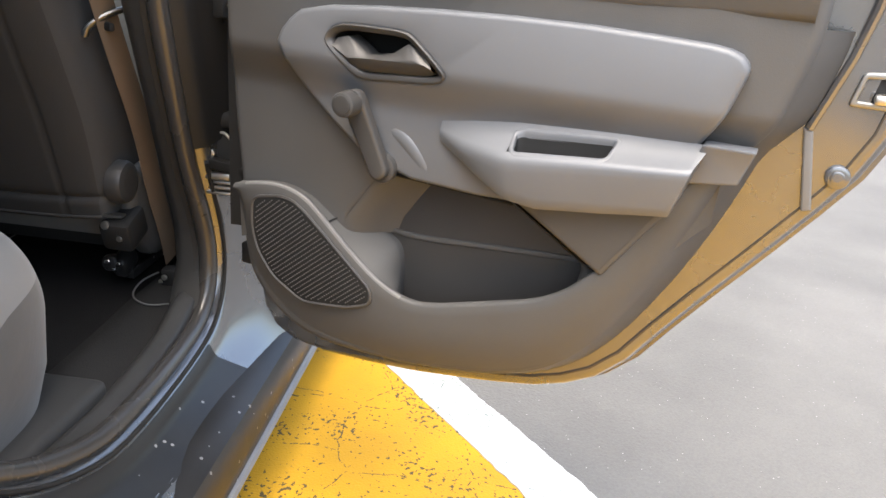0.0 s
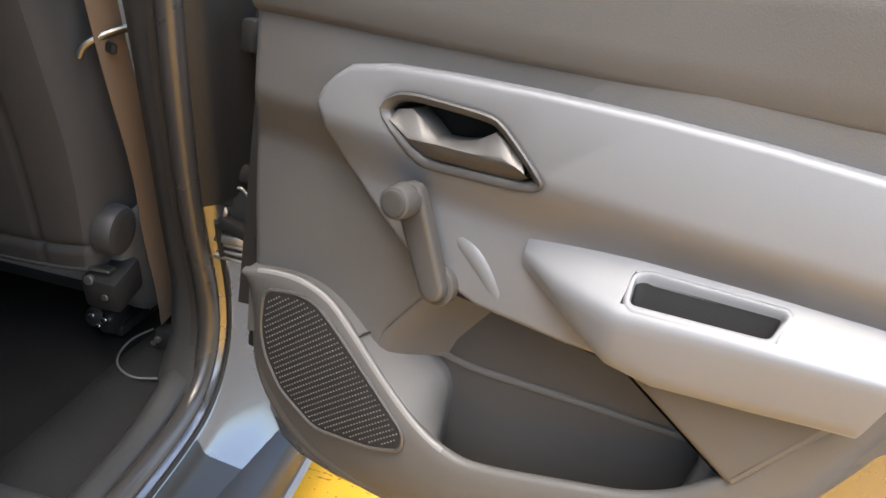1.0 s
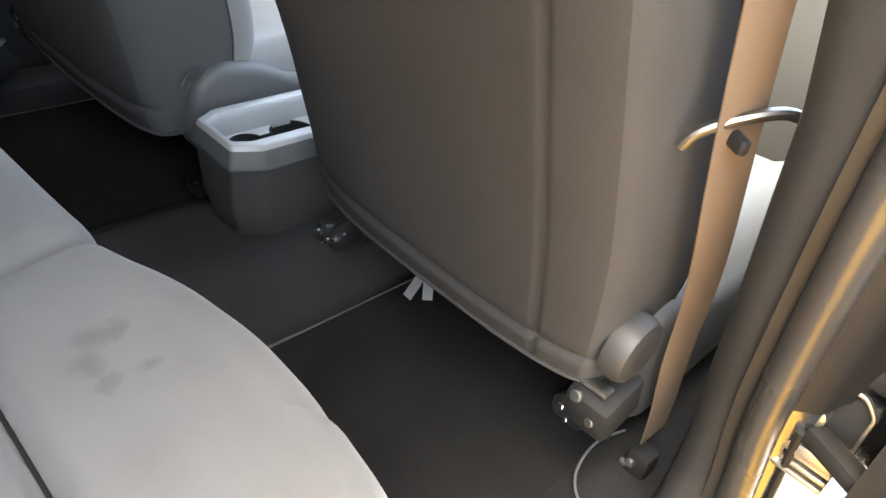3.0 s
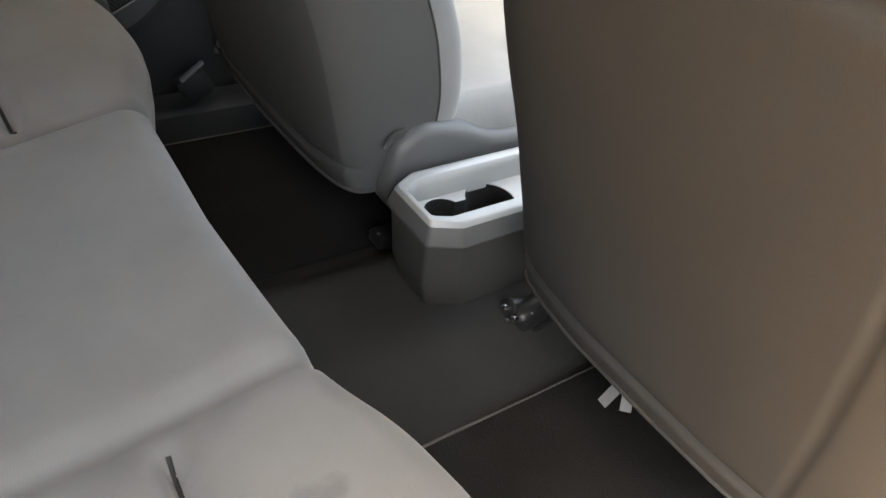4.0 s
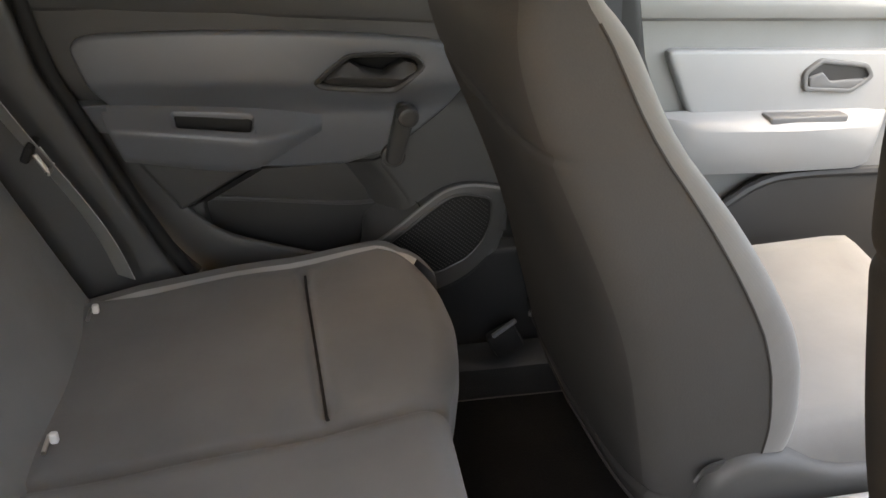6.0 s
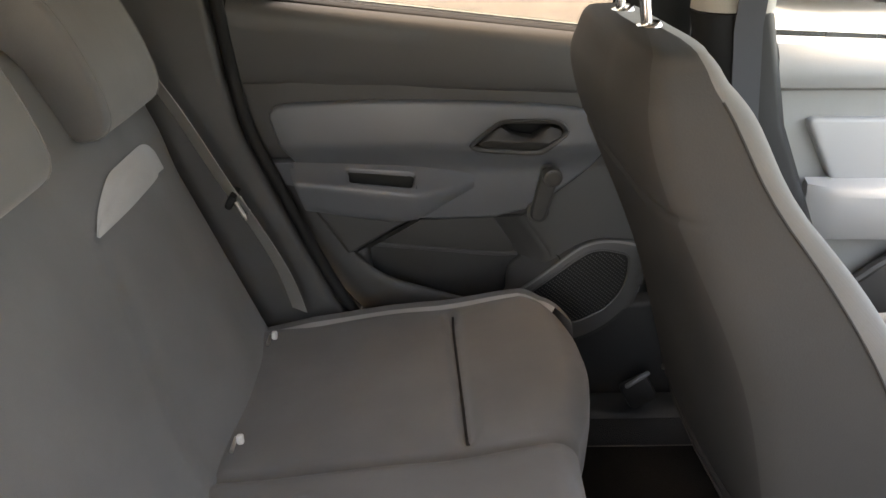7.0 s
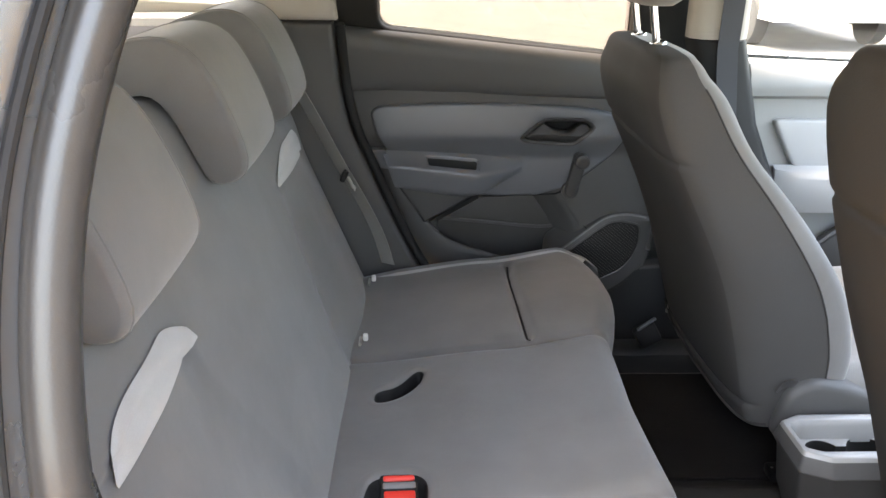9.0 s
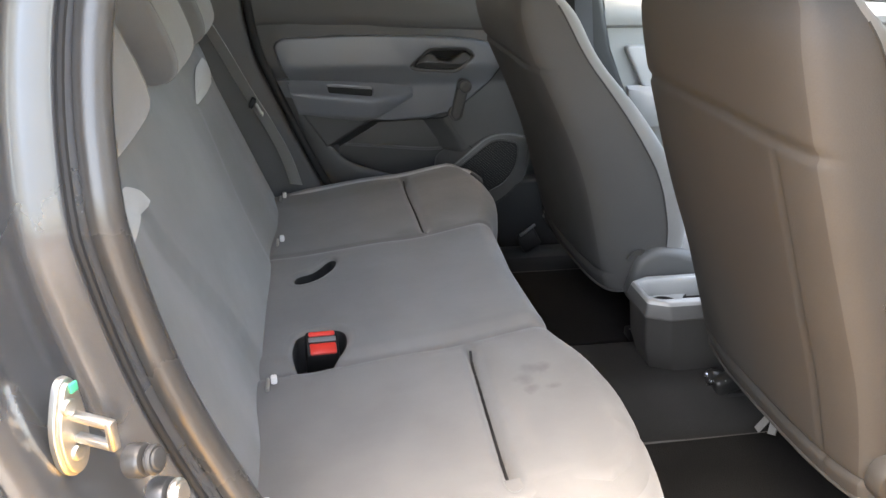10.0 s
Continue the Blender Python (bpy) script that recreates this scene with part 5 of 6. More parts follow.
    part("bottom_hem", bm, SEAT_BACK, back)
    # cushion
    bm = bmesh.new()
    rings = []
    for y in np.linspace(-0.13, 0.42, 16):
        t = (y + 0.13) / 0.55
        zt = 0.685 + 0.035 * t
        w = 0.245 - 0.03 * max(0, t - 0.85) / 0.15
        drop = 0.06 * smoothstep(0.85, 1.0, t)
        rings.append([(cx + w * a, y + dy, (zt - drop) + b) for a, b in ((-1, -0.13), (-1.02, -0.05), (-0.98, -0.005), (-0.90, 0.018), (-0.78, 0.018), (-0.66, 0.0), (-0.4, -0.006), (0, -0.008), (0.4, -0.006), (0.66, 0.0), (0.78, 0.018), (0.90, 0.018), (0.98, -0.005), (1.02, -0.05), (1, -0.13))])
    loft(bm, rings)
    part("cushion", bm, FABRIC, seat, "grey cloth seat cushion", smooth=60)
    bm = bmesh.new()
    ribbon(bm, chaikin([(cx - sx * 0.240, -0.150 + dy, 0.694), (cx - sx * 0.252, -0.165 + dy, 0.705), (cx - sx * 0.256, -0.185 + dy, 0.704), (cx - sx * 0.258, -0.196 + dy, 0.690)], 2, False), 0.015, 0.003, (0, 0.5, 0.86))
    part("buckle_strap", bm, DARK_TRIM, seat, "dark strap end beside the cushion")
    # plastic side covers with the recliner on the door side
    for k in (-1, 1):
        bm = bmesh.new()
        out = rounded([(-0.19, 0.60), (-0.175, 0.69), (-0.13, 0.715), (-0.06, 0.70), (0.0, 0.672), (0.36, 0.66), (0.40, 0.60), (0.36, 0.52), (-0.10, 0.505)], 0.03)
        plate(bm, out, [], 0.228, 0.262, lambda u, v, w, k=k: Vector((cx + k * w, u + dy, v)), c=0.018, back=True)
        cov = part("side_cover", bm, TRIM, seat, "dark grey seat side cover")
        if k == sx:
            bm = bmesh.new()
            disc(bm, (cx + k * 0.240, -0.205 + dy, 0.695), (k, 0, 0), 0.040, 0.030, n=32, bevel=0.012)
            part("recliner_cover", bm, DARK_TRIM, cov, "grey round recliner cover")
            bm = bmesh.new()
            block(bm, (cx + k * 0.243, -0.190 + dy, 0.600), (0.060, 0.075, 0.062), 0.010, Matrix.Rotation(radians(18), 4, "X"))
            brk = part("recliner_bracket", bm, TRIM_BLACK, cov, "black steel recliner bracket")
            bm = bmesh.new()
            disc(bm, (cx + k * 0.228, -0.226 + dy, 0.615), (0, -1, 0.2), 0.008, 0.008, n=14)
            disc(bm, (cx + k * 0.252, -0.222 + dy, 0.590), (0, -1, 0.2), 0.006, 0.008, n=14)
            block(bm, (cx + k * 0.235, -0.215 + dy, 0.632), (0.045, 0.02, 0.006), 0.002)
            part("bolt", bm, BELT_STEEL, brk)
    # runners
    for k in (-1, 1):
        rx = cx + k * (0.258 if k != sx and sx > 0 else 0.20)
        ry = -0.115 + dy if k == sx else -0.145 + dy
        bm = bmesh.new()
        block(bm, (rx, ry + 0.285, 0.470), (0.040, 0.58, 0.022), 0.005)
        if sx > 0:
            block(bm, (rx, ry, 0.496), (0.034, 0.062, 0.046), 0.014, Matrix.Rotation(radians(20), 4, "X"), seg=3)
            disc(bm, (rx - 0.016, ry - 0.010, 0.496), (0, -1, 0.35), 0.017, 0.026, n=18, bevel=0.006)
        run = part("runner", bm, CLAD, seat, "black steel seat runner")
        for dx, dd, dz, rr in () if sx < 0 else ((-0.016, -0.036, 0.506, 0.006), (0.006, -0.034, 0.503, 0.005), (-0.004, -0.034, 0.490, 0.004)):
            bm = bmesh.new()
            disc(bm, (rx + dx, ry + dd, dz), (0, -1, 0.5), rr, 0.008, n=12)
            part("bolt", bm, CHROME, run)
    bm = bmesh.new()
    block(bm, (cx, -0.07 + dy, 0.605), (0.42, 0.12, 0.03), 0.008)
    block(bm, (cx, 0.14 + dy, 0.545), (0.40, 0.5, 0.05), 0.008)
    part("seat_pan", bm, TRIM_BLACK, seat)
    # headrest
    for k in (-1, 1):
        bm = bmesh.new()
        disc(bm, (cx + k * 0.062, -0.416 + dy, 1.288 + high), (0, -0.28, 0.96), 0.017, 0.012, n=20, bevel=0.004)
        part("post_guide", bm, CHROME, seat, "chromed post guide")
    rings = []
    for z, w, d in ((1.325, 0.10, 0.030), (1.335, 0.118, 0.042), (1.37, 0.130, 0.052), (1.42, 0.130, 0.055), (1.46, 0.120, 0.048), (1.485, 0.095, 0.03)):
        rings.append([(cx + w * abs(math.cos(a)) ** 0.5 * math.copysign(1, math.cos(a)), -0.428 + dy - 0.15 * (z - 1.33) + d * abs(math.sin(a)) ** 0.6 * math.copysign(1, math.sin(a)), z + max(high, 0)) for a in np.linspace(0, 2 * math.pi, 33)[:-1]])
    bm = bmesh.new()
    loft(bm, rings)
    hr = part("headrest", bm, FABRIC, seat, "dark grey headrest on chromed posts", smooth=60)
    for k in (-1, 1):
        bm = bmesh.new()
        tube(bm, [(cx + k * 0.062, -0.408 + dy, 1.24 + high), (cx + k * 0.062, -0.434 + dy, 1.345 + max(high, 0))], 0.0065, 12)
        part("post", bm, CHROME, hr)
    return seat


front_seat("passenger_seat", -0.362, -1, 0.0, "brown-grey front passenger seat seen from behind", "front seats", 0.0, -0.036)
front_seat("driver_seat", 0.355, 1, 0.105, "brown-grey driver's seat beside the B-pillar", "front seats", 0.024, 0.034)
# pull tag under the driver's seat
tagthing = thing("pull_tag", "grey cloth tag hanging under the driver's seat", "tag")
bm = bmesh.new()
ribbon(bm, [(0.292, -0.055, 0.58), (0.292, -0.075, 0.555), (0.290, -0.090, 0.530)], 0.014, 0.003, (1, 0, 0))
ribbon(bm, [(0.296, -0.055, 0.58), (0.306, -0.070, 0.558), (0.318, -0.080, 0.540)], 0.014, 0.003, (1, 0.3, 0))
part("tag", bm, TRIM_MID, tagthing)

# ---- floor ----
bm = bmesh.new()


def floor_z(x, y):
    a = abs(x)
    z = 0.428 + 0.066 * (1 - smoothstep(0.075, 0.185, a))
    z += (0.02 if x < 0 else 0.027) * smoothstep(0.56, 0.64, a) + 0.003 * noise.noise((x * 6, y * 6, 0))
    return z


rows = [[(x, y, floor_z(x, y)) for x in np.linspace(-0.66, 0.735, 93)] for y in np.linspace(-0.62, 0.98, 60)]
loft(bm, rows, closed=False)
tagged(part("floor", bm, TUNNEL, smooth=60), "dark grey moulded carpet over the tunnel", "carpet", kind="structure")
for sx in (1, -1):
    mat = thing("floor_mat", "black carpet mat with a grey stitched edge", "car mat", group="floor mats")
    bm = bmesh.new()
    o = rounded([(sx * 0.187, -0.56), (sx * 0.187, 0.20), (sx * (0.578 if sx < 0 else 0.60), 0.20), (sx * (0.578 if sx < 0 else 0.60), -0.56)], 0.02)
    plate(bm, o, [], 0.430, 0.4375, lambda u, v, w: Vector((u, v, w + 0.004 * noise.noise((u * 7, v * 7, 1)))), c=0.003)
    part("carpet_panel", bm, CARPET, mat)
    for ex in ((0.191,) if sx > 0 else (0.574,)):
      bm = bmesh.new()
      line = [(sx * ex, y, 0.4385 + 0.004 * noise.noise((sx * ex * 7, y * 7, 1))) for y in np.arange(-0.54, 0.19, 0.0075)]
      for a in line:
        block(bm, a, (0.0028, 0.0066, 0.003), 0.0)
      tagged(part("stitched_edge", bm, STITCH, mat), kind="stuff")

# foot-well kick trims
kick = thing("seat_belt_anchor", "black belt anchor bracket at the foot of the B-pillar", "belt anchor")
bm = bmesh.new()
block(bm, (0.646, 0.0, 0.470), (0.034, 0.034, 0.042), 0.009)
part("bracket", bm, TRIM_BLACK, kick)
bm = bmesh.new()
tube(bm, chaikin([(0.600, 0.04, 0.456), (0.584, -0.01, 0.456), (0.600, -0.085, 0.456), (0.650, -0.122, 0.460), (0.690, -0.110, 0.464)], 3, False), 0.0018, 8)
part("wire_loop", bm, TRIM_MID, kick, "thin grey wire loop")
bm = bmesh.new()
disc(bm, (0.640, -0.016, 0.474), (0, -1, 0), 0.006, 0.006, n=14)
block(bm, (0.632, -0.012, 0.462), (0.014, 0.008, 0.007), 0.002)
part("bolt", bm, STEEL, kick)
clip = thing("sill_clip", "silver clip on the far sill trim", "clip")
bm = bmesh.new()
block(bm, (-0.662, -0.257, 0.528), (0.010, 0.055, 0.008), 0.003, Matrix.Rotation(radians(38), 4, "X"))
part("clip_top", bm, SILVER, clip)
bm = bmesh.new()
block(bm, (-0.672, -0.250, 0.494), (0.028, 0.060, 0.060), 0.010, Matrix.Rotation(radians(30), 4, "X"))
part("clip_body", bm, TRIM_BLACK, clip)

# ---- centre console ----
con = thing("centre_console", "grey plastic console end with two cup holders", "console")


def con_map(u, v, w):
    return Vector((u, v, w))


CX = -0.018


def con_ring(z, w, y0, d=0.0):
    """The console's outline at height z: half width w, rear end y0, its rear corners cut off."""
    o = [(-w, 0.75), (-w, y0 + 0.046), (-w + 0.022, y0), (w - 0.022, y0), (w, y0 + 0.046), (w, 0.75)]
    return [(CX + x, y - 0.5 * d * smoothstep(0.0, -0.15, y), z) for x, y in rounded(inset(o, d), 0.006)]


bm = bmesh.new()
loft(bm, [con_ring(*p) for p in ((0.466, 0.048, -0.150), (0.50, 0.056, -0.176), (0.545, 0.062, -0.192), (0.60, 0.066, -0.199), (0.634, 0.070, -0.203))], caps=False)
part("body", bm, DARK_TRIM, con, "dark grey console body", smooth=35)
bm = bmesh.new()
prof = ((0.624, 0.001), (0.627, -0.0012), (0.632, -0.001), (0.654, 0.0075), (0.6595, 0.0105), (0.6615, 0.0135), (0.6622, 0.020), (0.6612, 0.0275), (0.658, 0.0305), (0.650, 0.0330), (0.620, 0.036))
loft(bm, [con_ring(z, 0.072, -0.206, d) for z, d in prof[3:]], caps=False)
crim = part("rim", bm, CONSOLE_LIT, con, "satin grey console rim", smooth=28)
# sloping side of the same rim, its dimmer light put into the colour
bm = bmesh.new()
loft(bm, [con_ring(z, 0.072, -0.206, d) for z, d in prof[:4]], caps=False)
part("skirt", bm, TRIM, crim, "flank of the console rim, darkened for shade", smooth=28)
hole = [(x, y) for x, y, z in con_ring(0, 0.072, -0.206, 0.034)]
hole = [(x, min(y, 0.22)) for x, y in hole]
bm = bmesh.new()
# two round cups joined by a short slot
cup = []
for yc, r, turn in ((-0.138, 0.030, math.pi / 2), (-0.058, 0.037, -math.pi / 2)):
    half = math.asin(0.013 / r)
    cup += [(CX - 0.004 + r * math.cos(turn + a), yc + r * math.sin(turn + a)) for a in np.linspace(half, 2 * math.pi - half, 26)]
plate(bm, inset(hole, -0.004), [cup], 0.606, 0.626, con_map, c=0.002)
part("tray", bm, CONSOLE_LIT, con, "grey cup holder tray")
bm = bmesh.new()
loft(bm, [[(x, y, 0.625) for x, y in cup], [(x, y, 0.595) for x, y in inset(cup, 0.002)], [(x, y, 0.555) for x, y in inset(cup, 0.005)]], caps=False)
fill(bm, [[bm.verts.new((x, y, 0.555)) for x, y in inset(cup, 0.005)]])
part("cup_holder", bm, TRIM_BLACK, con, "black double cup holder with joined cups")
bm = bmesh.new()
block(bm, (CX, 0.20, 0.672), (0.055, 0.16, 0.05), 0.015)
part("lever_boot", bm, TRIM_BLACK, con)


# ---- seat belts ----
def belt_path(pts, n=3):
    return chaikin(pts, n, closed=False)


drv = thing("front_seat_belt", "taupe front seat belt hanging at the B-pillar", "seat belt")
bm = bmesh.new()
ribbon(bm, belt_path([(0.618, -0.300, 1.42), (0.633, -0.215, 1.12), (0.642, -0.165, 0.965), (0.645, -0.085, 0.80), (0.640, -0.045, 0.68), (0.640, 0.0, 0.575), (0.640, 0.02, 0.50)]), 0.045, 0.0016, (0.38, 0.925, 0), (0.12, 0.99, 0))
part("webbing", bm, WEBBING, drv)
bm = bmesh.new()
tube(bm, chaikin([(0.613, -0.192, 0.962), (0.619, -0.194, 0.978), (0.640, -0.178, 0.995), (0.662, -0.156, 1.006), (0.670, -0.146, 1.003)], 2, False), 0.0050, 10, flat=1.3)
tong = part("tongue", bm, BELT_STEEL, drv, "bright belt tongue")
bm = bmesh.new()
block(bm, (0.638, -0.172, 0.978), (0.042, 0.010, 0.014), 0.004, Matrix.Rotation(radians(-35), 4, "Z"))
part("tongue_cover", bm, TRIM_BLACK, tong)

pb = thing("front_seat_belt", "dark grey passenger belt over the beige pillar", "seat belt")
bm = bmesh.new()
ribbon(bm, [(-(0.660 - lean(z)), y, z) for y, z in ((-0.200, 1.49), (-0.180, 1.36), (-0.160, 1.20), (-0.135, 1.05), (-0.09, 0.85), (-0.02, 0.62), (0.02, 0.50))], 0.046, 0.0016, (0, 0.97, 0.22))
part("webbing", bm, WEB_DARK, pb)
rb = thing("rear_seat_belt", "grey rear seat belt beside the far headrest", "seat belt")
bm = bmesh.new()
ribbon(bm, belt_path([(-0.580, -1.190, 1.30), (-0.606, -1.120, 1.19), (-0.625, -1.062, 1.08), (-0.633, -1.005, 0.955), (-0.640, -0.965, 0.88), (-0.648, -0.92, 0.78), (-0.65, -0.90, 0.70)]), 0.046, 0.0016, (0.70, 0.71, 0))
part("webbing", bm, WEB_GREY, rb)
bm = bmesh.new()
block(bm, (-0.630, -0.992, 0.928), (0.050, 0.012, 0.026), 0.004, Matrix.Rotation(radians(-28), 4, "X"))
part("tongue_cover", bm, TRIM_BLACK, rb)
bm = bmesh.new()
for dx in (-0.012, 0.012):
    tube(bm, [(-0.628 + dx, -0.984, 0.926), (-0.628 + dx, -0.972, 0.900)], 0.004, 8)
block(bm, (-0.628, -0.970, 0.898), (0.034, 0.004, 0.008), 0.0015)
part("tongue", bm, STEEL, rb)

# ---- doorway hardware on the C-pillar ----
st = thing("door_striker", "bright steel door striker with a green mark", "striker")
bm = bmesh.new()
SR = Matrix.Translation((0.796, -1.034, 1.026)) @ Matrix.Rotation(radians(-28), 4, "Z") @ Matrix.Scale(0.82, 4)


def on_striker(u, v, w):
    return SR @ Vector((u, w, v))


o = chaikin([(-0.014, 0.046), (0.004, 0.052), (0.014, 0.030), (0.024, 0.0), (0.022, -0.040), (0.006, -0.056), (-0.012, -0.046), (-0.020, -0.010)], 2)
plate(bm, o, [], -0.010, -0.003, on_striker, c=0.002, back=True)
plate(bm, inset(o, 0.004), [], -0.003, 0.001, on_striker, c=0.0015)
part("plate", bm, STEEL, st)
bm = bmesh.new()
for v in (0.012, -0.012):
    block(bm, on_striker(0, v, 0.020), (0.010, 0.042, 0.008), 0.0025, SR.to_3x3().to_4x4())
block(bm, on_striker(0, 0, 0.041), (0.010, 0.008, 0.032), 0.0025, SR.to_3x3().to_4x4())
part("loop", bm, STEEL, st)
bm = bmesh.new()
for v in (0.024, -0.026):
    bm = bmesh.new()
    disc(bm, on_striker(0.004, v, 0.0), SR.to_3x3() @ Vector((0, 1, 0)), 0.007, 0.004, n=14, bevel=0.002)
    part("screw", bm, STEEL, st)
bm = bmesh.new()
block(bm, on_striker(-0.005, 0.040, 0.002), (0.009, 0.003, 0.010), 0.001, SR.to_3x3().to_4x4())
part("paint_mark", bm, GREEN, st)
for k, (y, z) in enumerate(((-0.994, 0.970), (-0.980, 0.933))):
    g = thing("rubber_bump_stop", "dark rubber bump stop on the door frame", "bump stop", group="bump stops")
    bm = bmesh.new()
    disc(bm, (0.772, y - 0.012, z), (0.35, 0.9, 0.25), 0.0145, 0.016, n=20, bevel=0.005)
    stop = part("stop", bm, RUBBER, g)
    axis = Vector((0.35, 0.9, 0.25)).normalized()
    up = axis.cross((1, 0, 0)).normalized()
    mid = Vector((0.779, y + 0.004, z + 0.005))
    bm = bmesh.new()
    tube(bm, [mid + 0.0095 * (up * math.cos(a) + axis.cross(up) * math.sin(a)) + axis * 0.004 for a in np.linspace(0, 2 * math.pi, 25)[:-1]], 0.0035, 8, closed=True)
    disc(bm, mid, axis, 0.009, 0.010, n=18, bevel=0.002)
    part("button", bm, DARK_TRIM if k == 0 else STEEL, stop, "ring-shaped button")

# check strap and hinge plate at the B-pillar
cs = thing("door_check_strap", "black door check strap in a steel box on the B-pillar", "check strap")
bm = bmesh.new()
block(bm, (0.797, -0.108, 0.765), (0.060, 0.026, 0.085), 0.006)
block(bm, (0.800, -0.112, 0.835), (0.060, 0.030, 0.030), 0.008)
part("box", bm, TRIM_BLACK, cs)
bm = bmesh.new()
pl = rounded([(0.770, 0.735), (0.826, 0.735), (0.826, 0.800), (0.812, 0.814), (0.784, 0.814), (0.770, 0.800)], 0.006)
plate(bm, pl, [inset(pl, 0.004)], -0.120, -0.125, lambda u, v, w: Vector((u, w, v)), c=0.001)
part("cover_rim", bm, STEEL, cs, "bright pressed edge")
for z in (0.722, 0.712, 0.702):
    bm = bmesh.new()
    block(bm, (0.800, -0.116, z), (0.048, 0.018, 0.006), 0.002)
    part("spring_leaf", bm, STEEL, cs)
bm = bmesh.new()
disc(bm, (0.786, -0.120, 0.775), (0, -1, 0), 0.011, 0.014, n=16, bevel=0.003)
disc(bm, (0.800, -0.120, 0.752), (0, -1, 0), 0.007, 0.010, n=12, bevel=0.002)
block(bm, (0.800, -0.125, 0.735), (0.045, 0.016, 0.014), 0.003)
part("bolt", bm, STEEL, cs)
bm = bmesh.new()
block(bm, (0.832, -0.150, 0.760), (0.090, 0.022, 0.018), 0.004, Matrix.Rotation(radians(-25), 4, "Z"))
part("strap", bm, TRIM_BLACK, cs)

# ---- far front door ----
fd = thing("front_door", "closed front passenger door, its grey card lightened as lit", "car door")
mpl = side_map(-1)
# card, panel and pad wear the lightened tones, for windscreen light
bm = bmesh.new()
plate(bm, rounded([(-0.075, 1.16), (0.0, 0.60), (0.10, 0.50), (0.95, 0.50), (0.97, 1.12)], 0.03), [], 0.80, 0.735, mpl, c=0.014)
fcard = part("door_card", bm, FRONT_CARD_LIT, fd, "grey front door card")
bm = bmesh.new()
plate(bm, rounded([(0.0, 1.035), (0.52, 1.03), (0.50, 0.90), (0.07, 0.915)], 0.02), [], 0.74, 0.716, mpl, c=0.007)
part("trim_panel", bm, FRONT_PANEL_LIT, fcard)
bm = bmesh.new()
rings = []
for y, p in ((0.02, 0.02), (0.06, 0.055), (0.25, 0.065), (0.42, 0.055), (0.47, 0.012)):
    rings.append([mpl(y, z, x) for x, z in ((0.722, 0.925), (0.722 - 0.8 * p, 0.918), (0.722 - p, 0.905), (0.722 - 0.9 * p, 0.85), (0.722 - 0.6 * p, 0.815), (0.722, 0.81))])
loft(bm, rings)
farm = part("armrest", bm, FRONT_PANEL_LIT, fcard, "satin silver-grey armrest")
bm = bmesh.new()
plate(bm, rounded([(0.20, 0.668), (0.36, 0.672), (0.36, 0.700), (0.20, 0.704)], 0.006), [], 0.915, 0.926, lambda u, v, w: Vector((-v, u, w)), c=0.002)
part("switch_plate", bm, TRIM_MID, farm)
bm = bmesh.new()
fb = rounded([(0.27, 0.995), (0.30, 1.02), (0.40, 1.01), (0.42, 0.985), (0.38, 0.955), (0.28, 0.96)], 0.01)
plate(bm, fb, [inset(fb, 0.009)], 0.72, 0.708, mpl, c=0.003)
fbez = part("handle_bezel", bm, TRIM_MID, fcard, "grey handle bezel")
bm = bmesh.new()
plate(bm, inset(fb, 0.008), [], 0.716, 0.7145, mpl, c=0.0005)
part("handle_well", bm, SOFT_BLACK, fbez)
bm = bmesh.new()
plate(bm, rounded([(0.285, 0.985), (0.31, 0.995), (0.33, 0.978), (0.40, 0.982), (0.405, 0.970), (0.375, 0.962), (0.29, 0.966)], 0.005), [], 0.716, 0.709, mpl, c=0.003)
part("door_handle", bm, TRIM_MID, fbez, "grey plastic door handle")
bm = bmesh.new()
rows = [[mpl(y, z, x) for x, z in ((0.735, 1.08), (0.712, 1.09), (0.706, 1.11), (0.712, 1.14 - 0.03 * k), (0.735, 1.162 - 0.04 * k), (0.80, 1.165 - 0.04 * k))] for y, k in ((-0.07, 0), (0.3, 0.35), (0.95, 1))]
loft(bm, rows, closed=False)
part("upper_pad", bm, FRONT_CARD_LIT, fcard)
bm = bmesh.new()
tube(bm, [mpl(y, z, 0.70) for y, z in chaikin([(0.12, 0.70), (0.22, 0.79), (0.33, 0.805), (0.60, 0.80)], 2, False)], 0.010, 8)
plate(bm, [(0.12, 0.70), (0.30, 0.52), (0.90, 0.52), (0.90, 0.79), (0.33, 0.80), (0.22, 0.785)], [], 0.72, 0.695, mpl, c=0.006)
part("door_bin", bm, DARK_TRIM, fcard, "dark grey front door bin")
# driver's door card, closed
fr = thing("front_door", "closed driver's door with dark card", "car door")
bm = bmesh.new()
plate(bm, rounded([(-0.02, 1.16), (0.04, 0.60), (0.10, 0.50), (0.95, 0.50), (0.97, 1.12)], 0.03), [], 0.80, 0.735, side_map(1), c=0.014)
part("door_card", bm, TRIM_MID, fr)

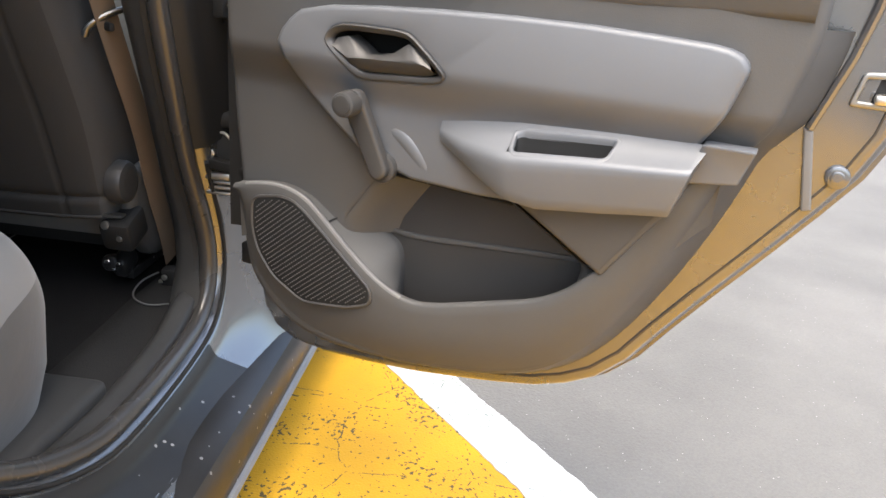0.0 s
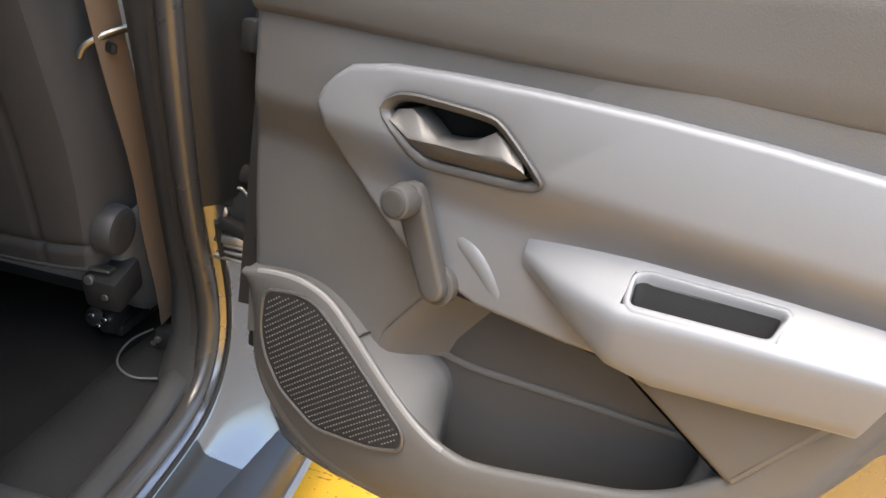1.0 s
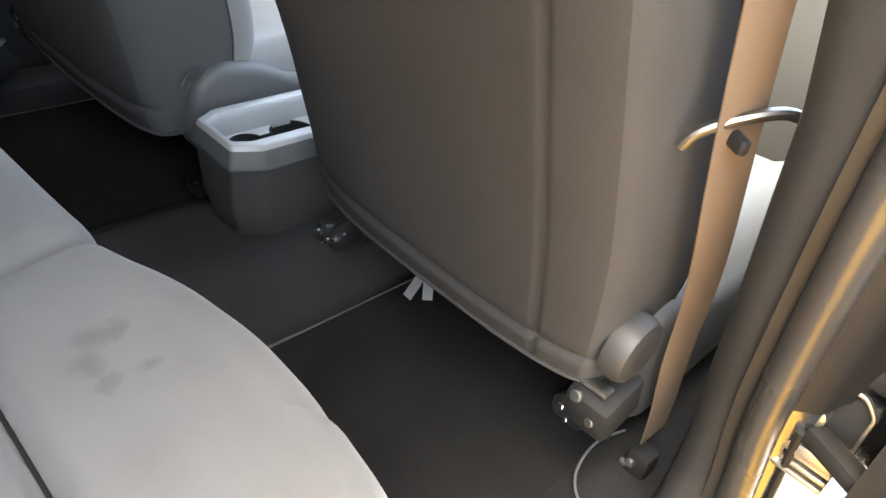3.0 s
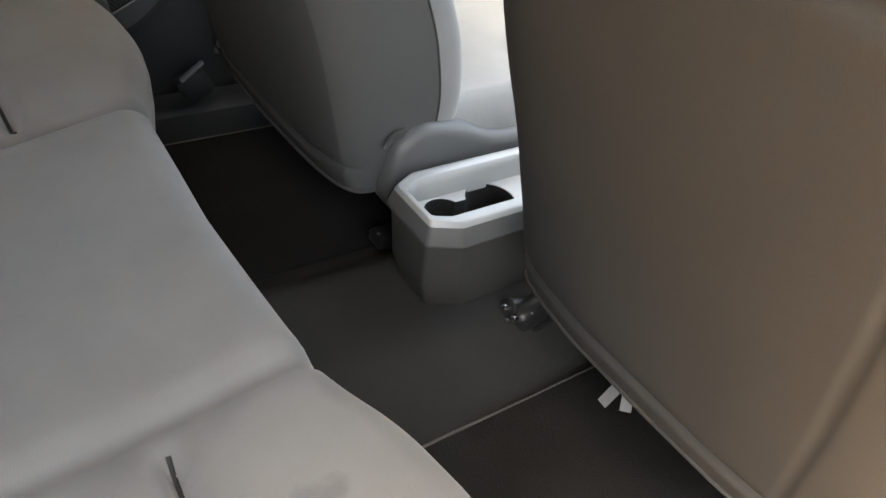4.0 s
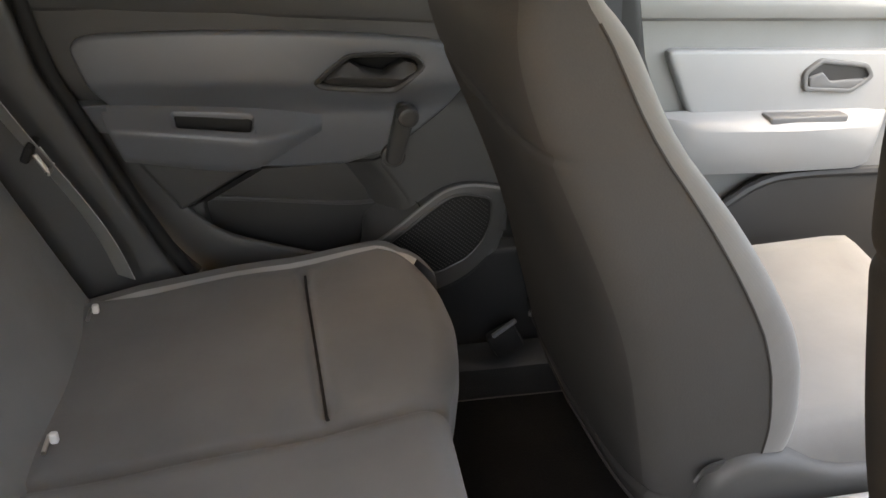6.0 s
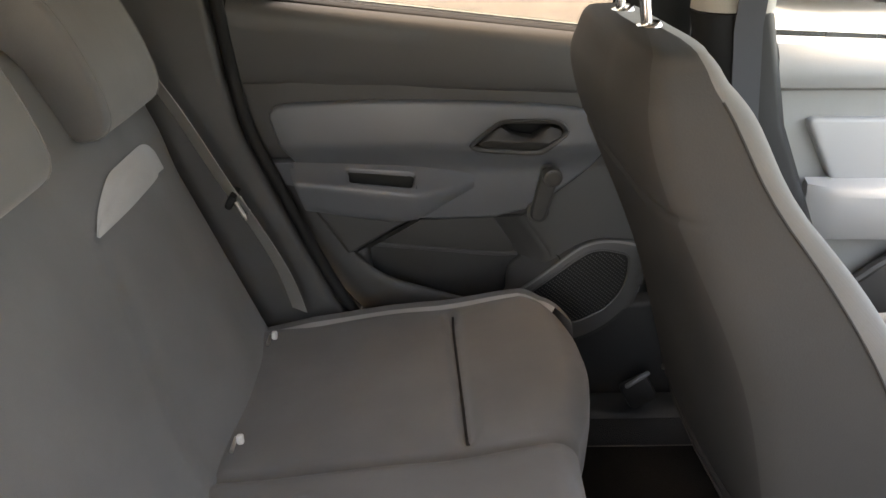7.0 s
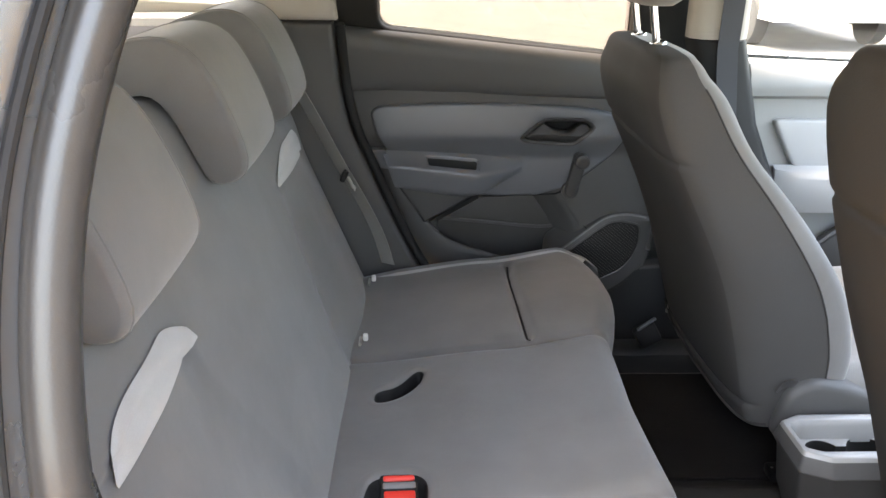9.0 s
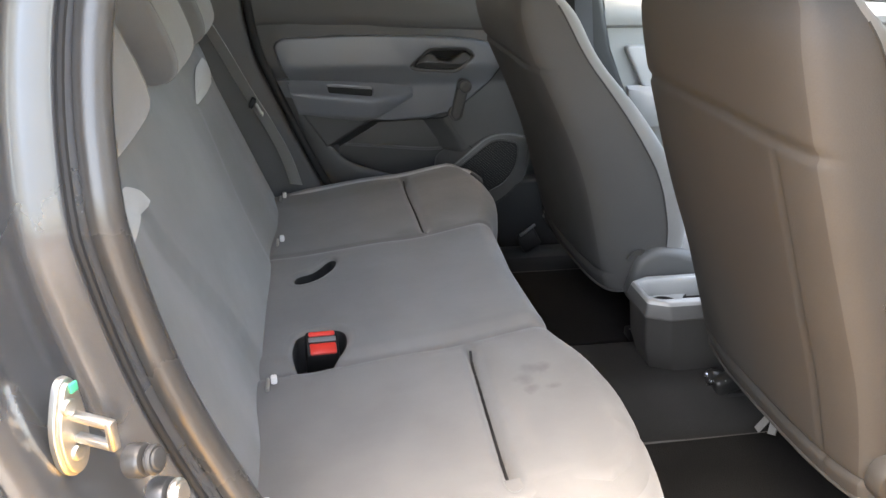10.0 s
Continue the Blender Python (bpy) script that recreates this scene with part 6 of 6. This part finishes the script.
# parcel shelf behind the bench
shelf = thing("parcel_shelf", "mid grey parcel shelf behind the bench", "parcel shelf")
bm = bmesh.new()
plate(bm, rounded([(-0.60, -1.30), (0.60, -1.30), (0.58, -1.86), (-0.58, -1.86)], 0.04), [], 1.235, 1.255, con_map, c=0.006, back=True)
part("board", bm, SHELF, shelf)
for sx in (1, -1):
    bm = bmesh.new()
    block(bm, (sx * 0.615, -1.52, 1.250), (0.10, 0.50, 0.05), 0.018)
    part("bracket", bm, WHITE_PL, shelf, "white shelf support")

# ---- outside ----
def far_car(name, x, y, turn, mat, label):
    c = thing(name, label, "car", (x, y, GZ), turn, group="parked cars")
    bm = bmesh.new()
    prof = [(-2.1, 0.35), (-2.15, 0.8), (-1.9, 0.95), (-1.5, 1.42), (-0.9, 1.5), (0.2, 1.48), (0.95, 1.0), (1.9, 0.9), (2.15, 0.7), (2.15, 0.35)]
    plate(bm, prof, [], -0.85, 0.85, lambda u, v, w: Vector((u, w * (1 if v < 1 else 0.85), v)), c=0.08, back=True)
    part("body", bm, mat, c)
    for sy in (1, -1):
        bm = bmesh.new()
        plate(bm, [(-1.4, 0.98), (-1.15, 1.36), (0.1, 1.36), (0.7, 0.99)], [], sy * 0.70, sy * 0.80, lambda u, v, w: Vector((u, w, v)), c=0.02)
        part("side_window", bm, TRIM_BLACK, c)
        for wx in (-1.35, 1.35):
            bm = bmesh.new()
            disc(bm, (wx, sy * 0.70, 0.32), (0, sy, 0), 0.32, 0.17, n=24, bevel=0.03)
            part("wheel", bm, TYRE, c)
    return c


CARW = material("white_car_paint", (0.75, 0.75, 0.74), 0.3, coat=0.8, mottle=0.02, bump=0)
CARS = material("silver_car_paint", (0.4, 0.41, 0.42), 0.3, metal=0.6, coat=0.8, mottle=0.02, bump=0)
CARB = material("dark_blue_car_paint", (0.03, 0.04, 0.07), 0.3, coat=0.8, mottle=0.02, bump=0)
CARR = material("red_car_paint", (0.5, 0.03, 0.03), 0.3, coat=0.8, mottle=0.02, bump=0)
for k in range(9):
    far_car("parked_car", -10.5 + 0.4 * math.sin(k * 2.1), 4.2 + 2.7 * k, 4 * math.sin(k * 1.7), (CARW, CARB, CARS, CARB, CARW, CARS)[k % 6], "parked car in the row across the car park")
far_car("parked_car", -6.5, -4.3, 88, CARR, "red parked car behind the shelf window")
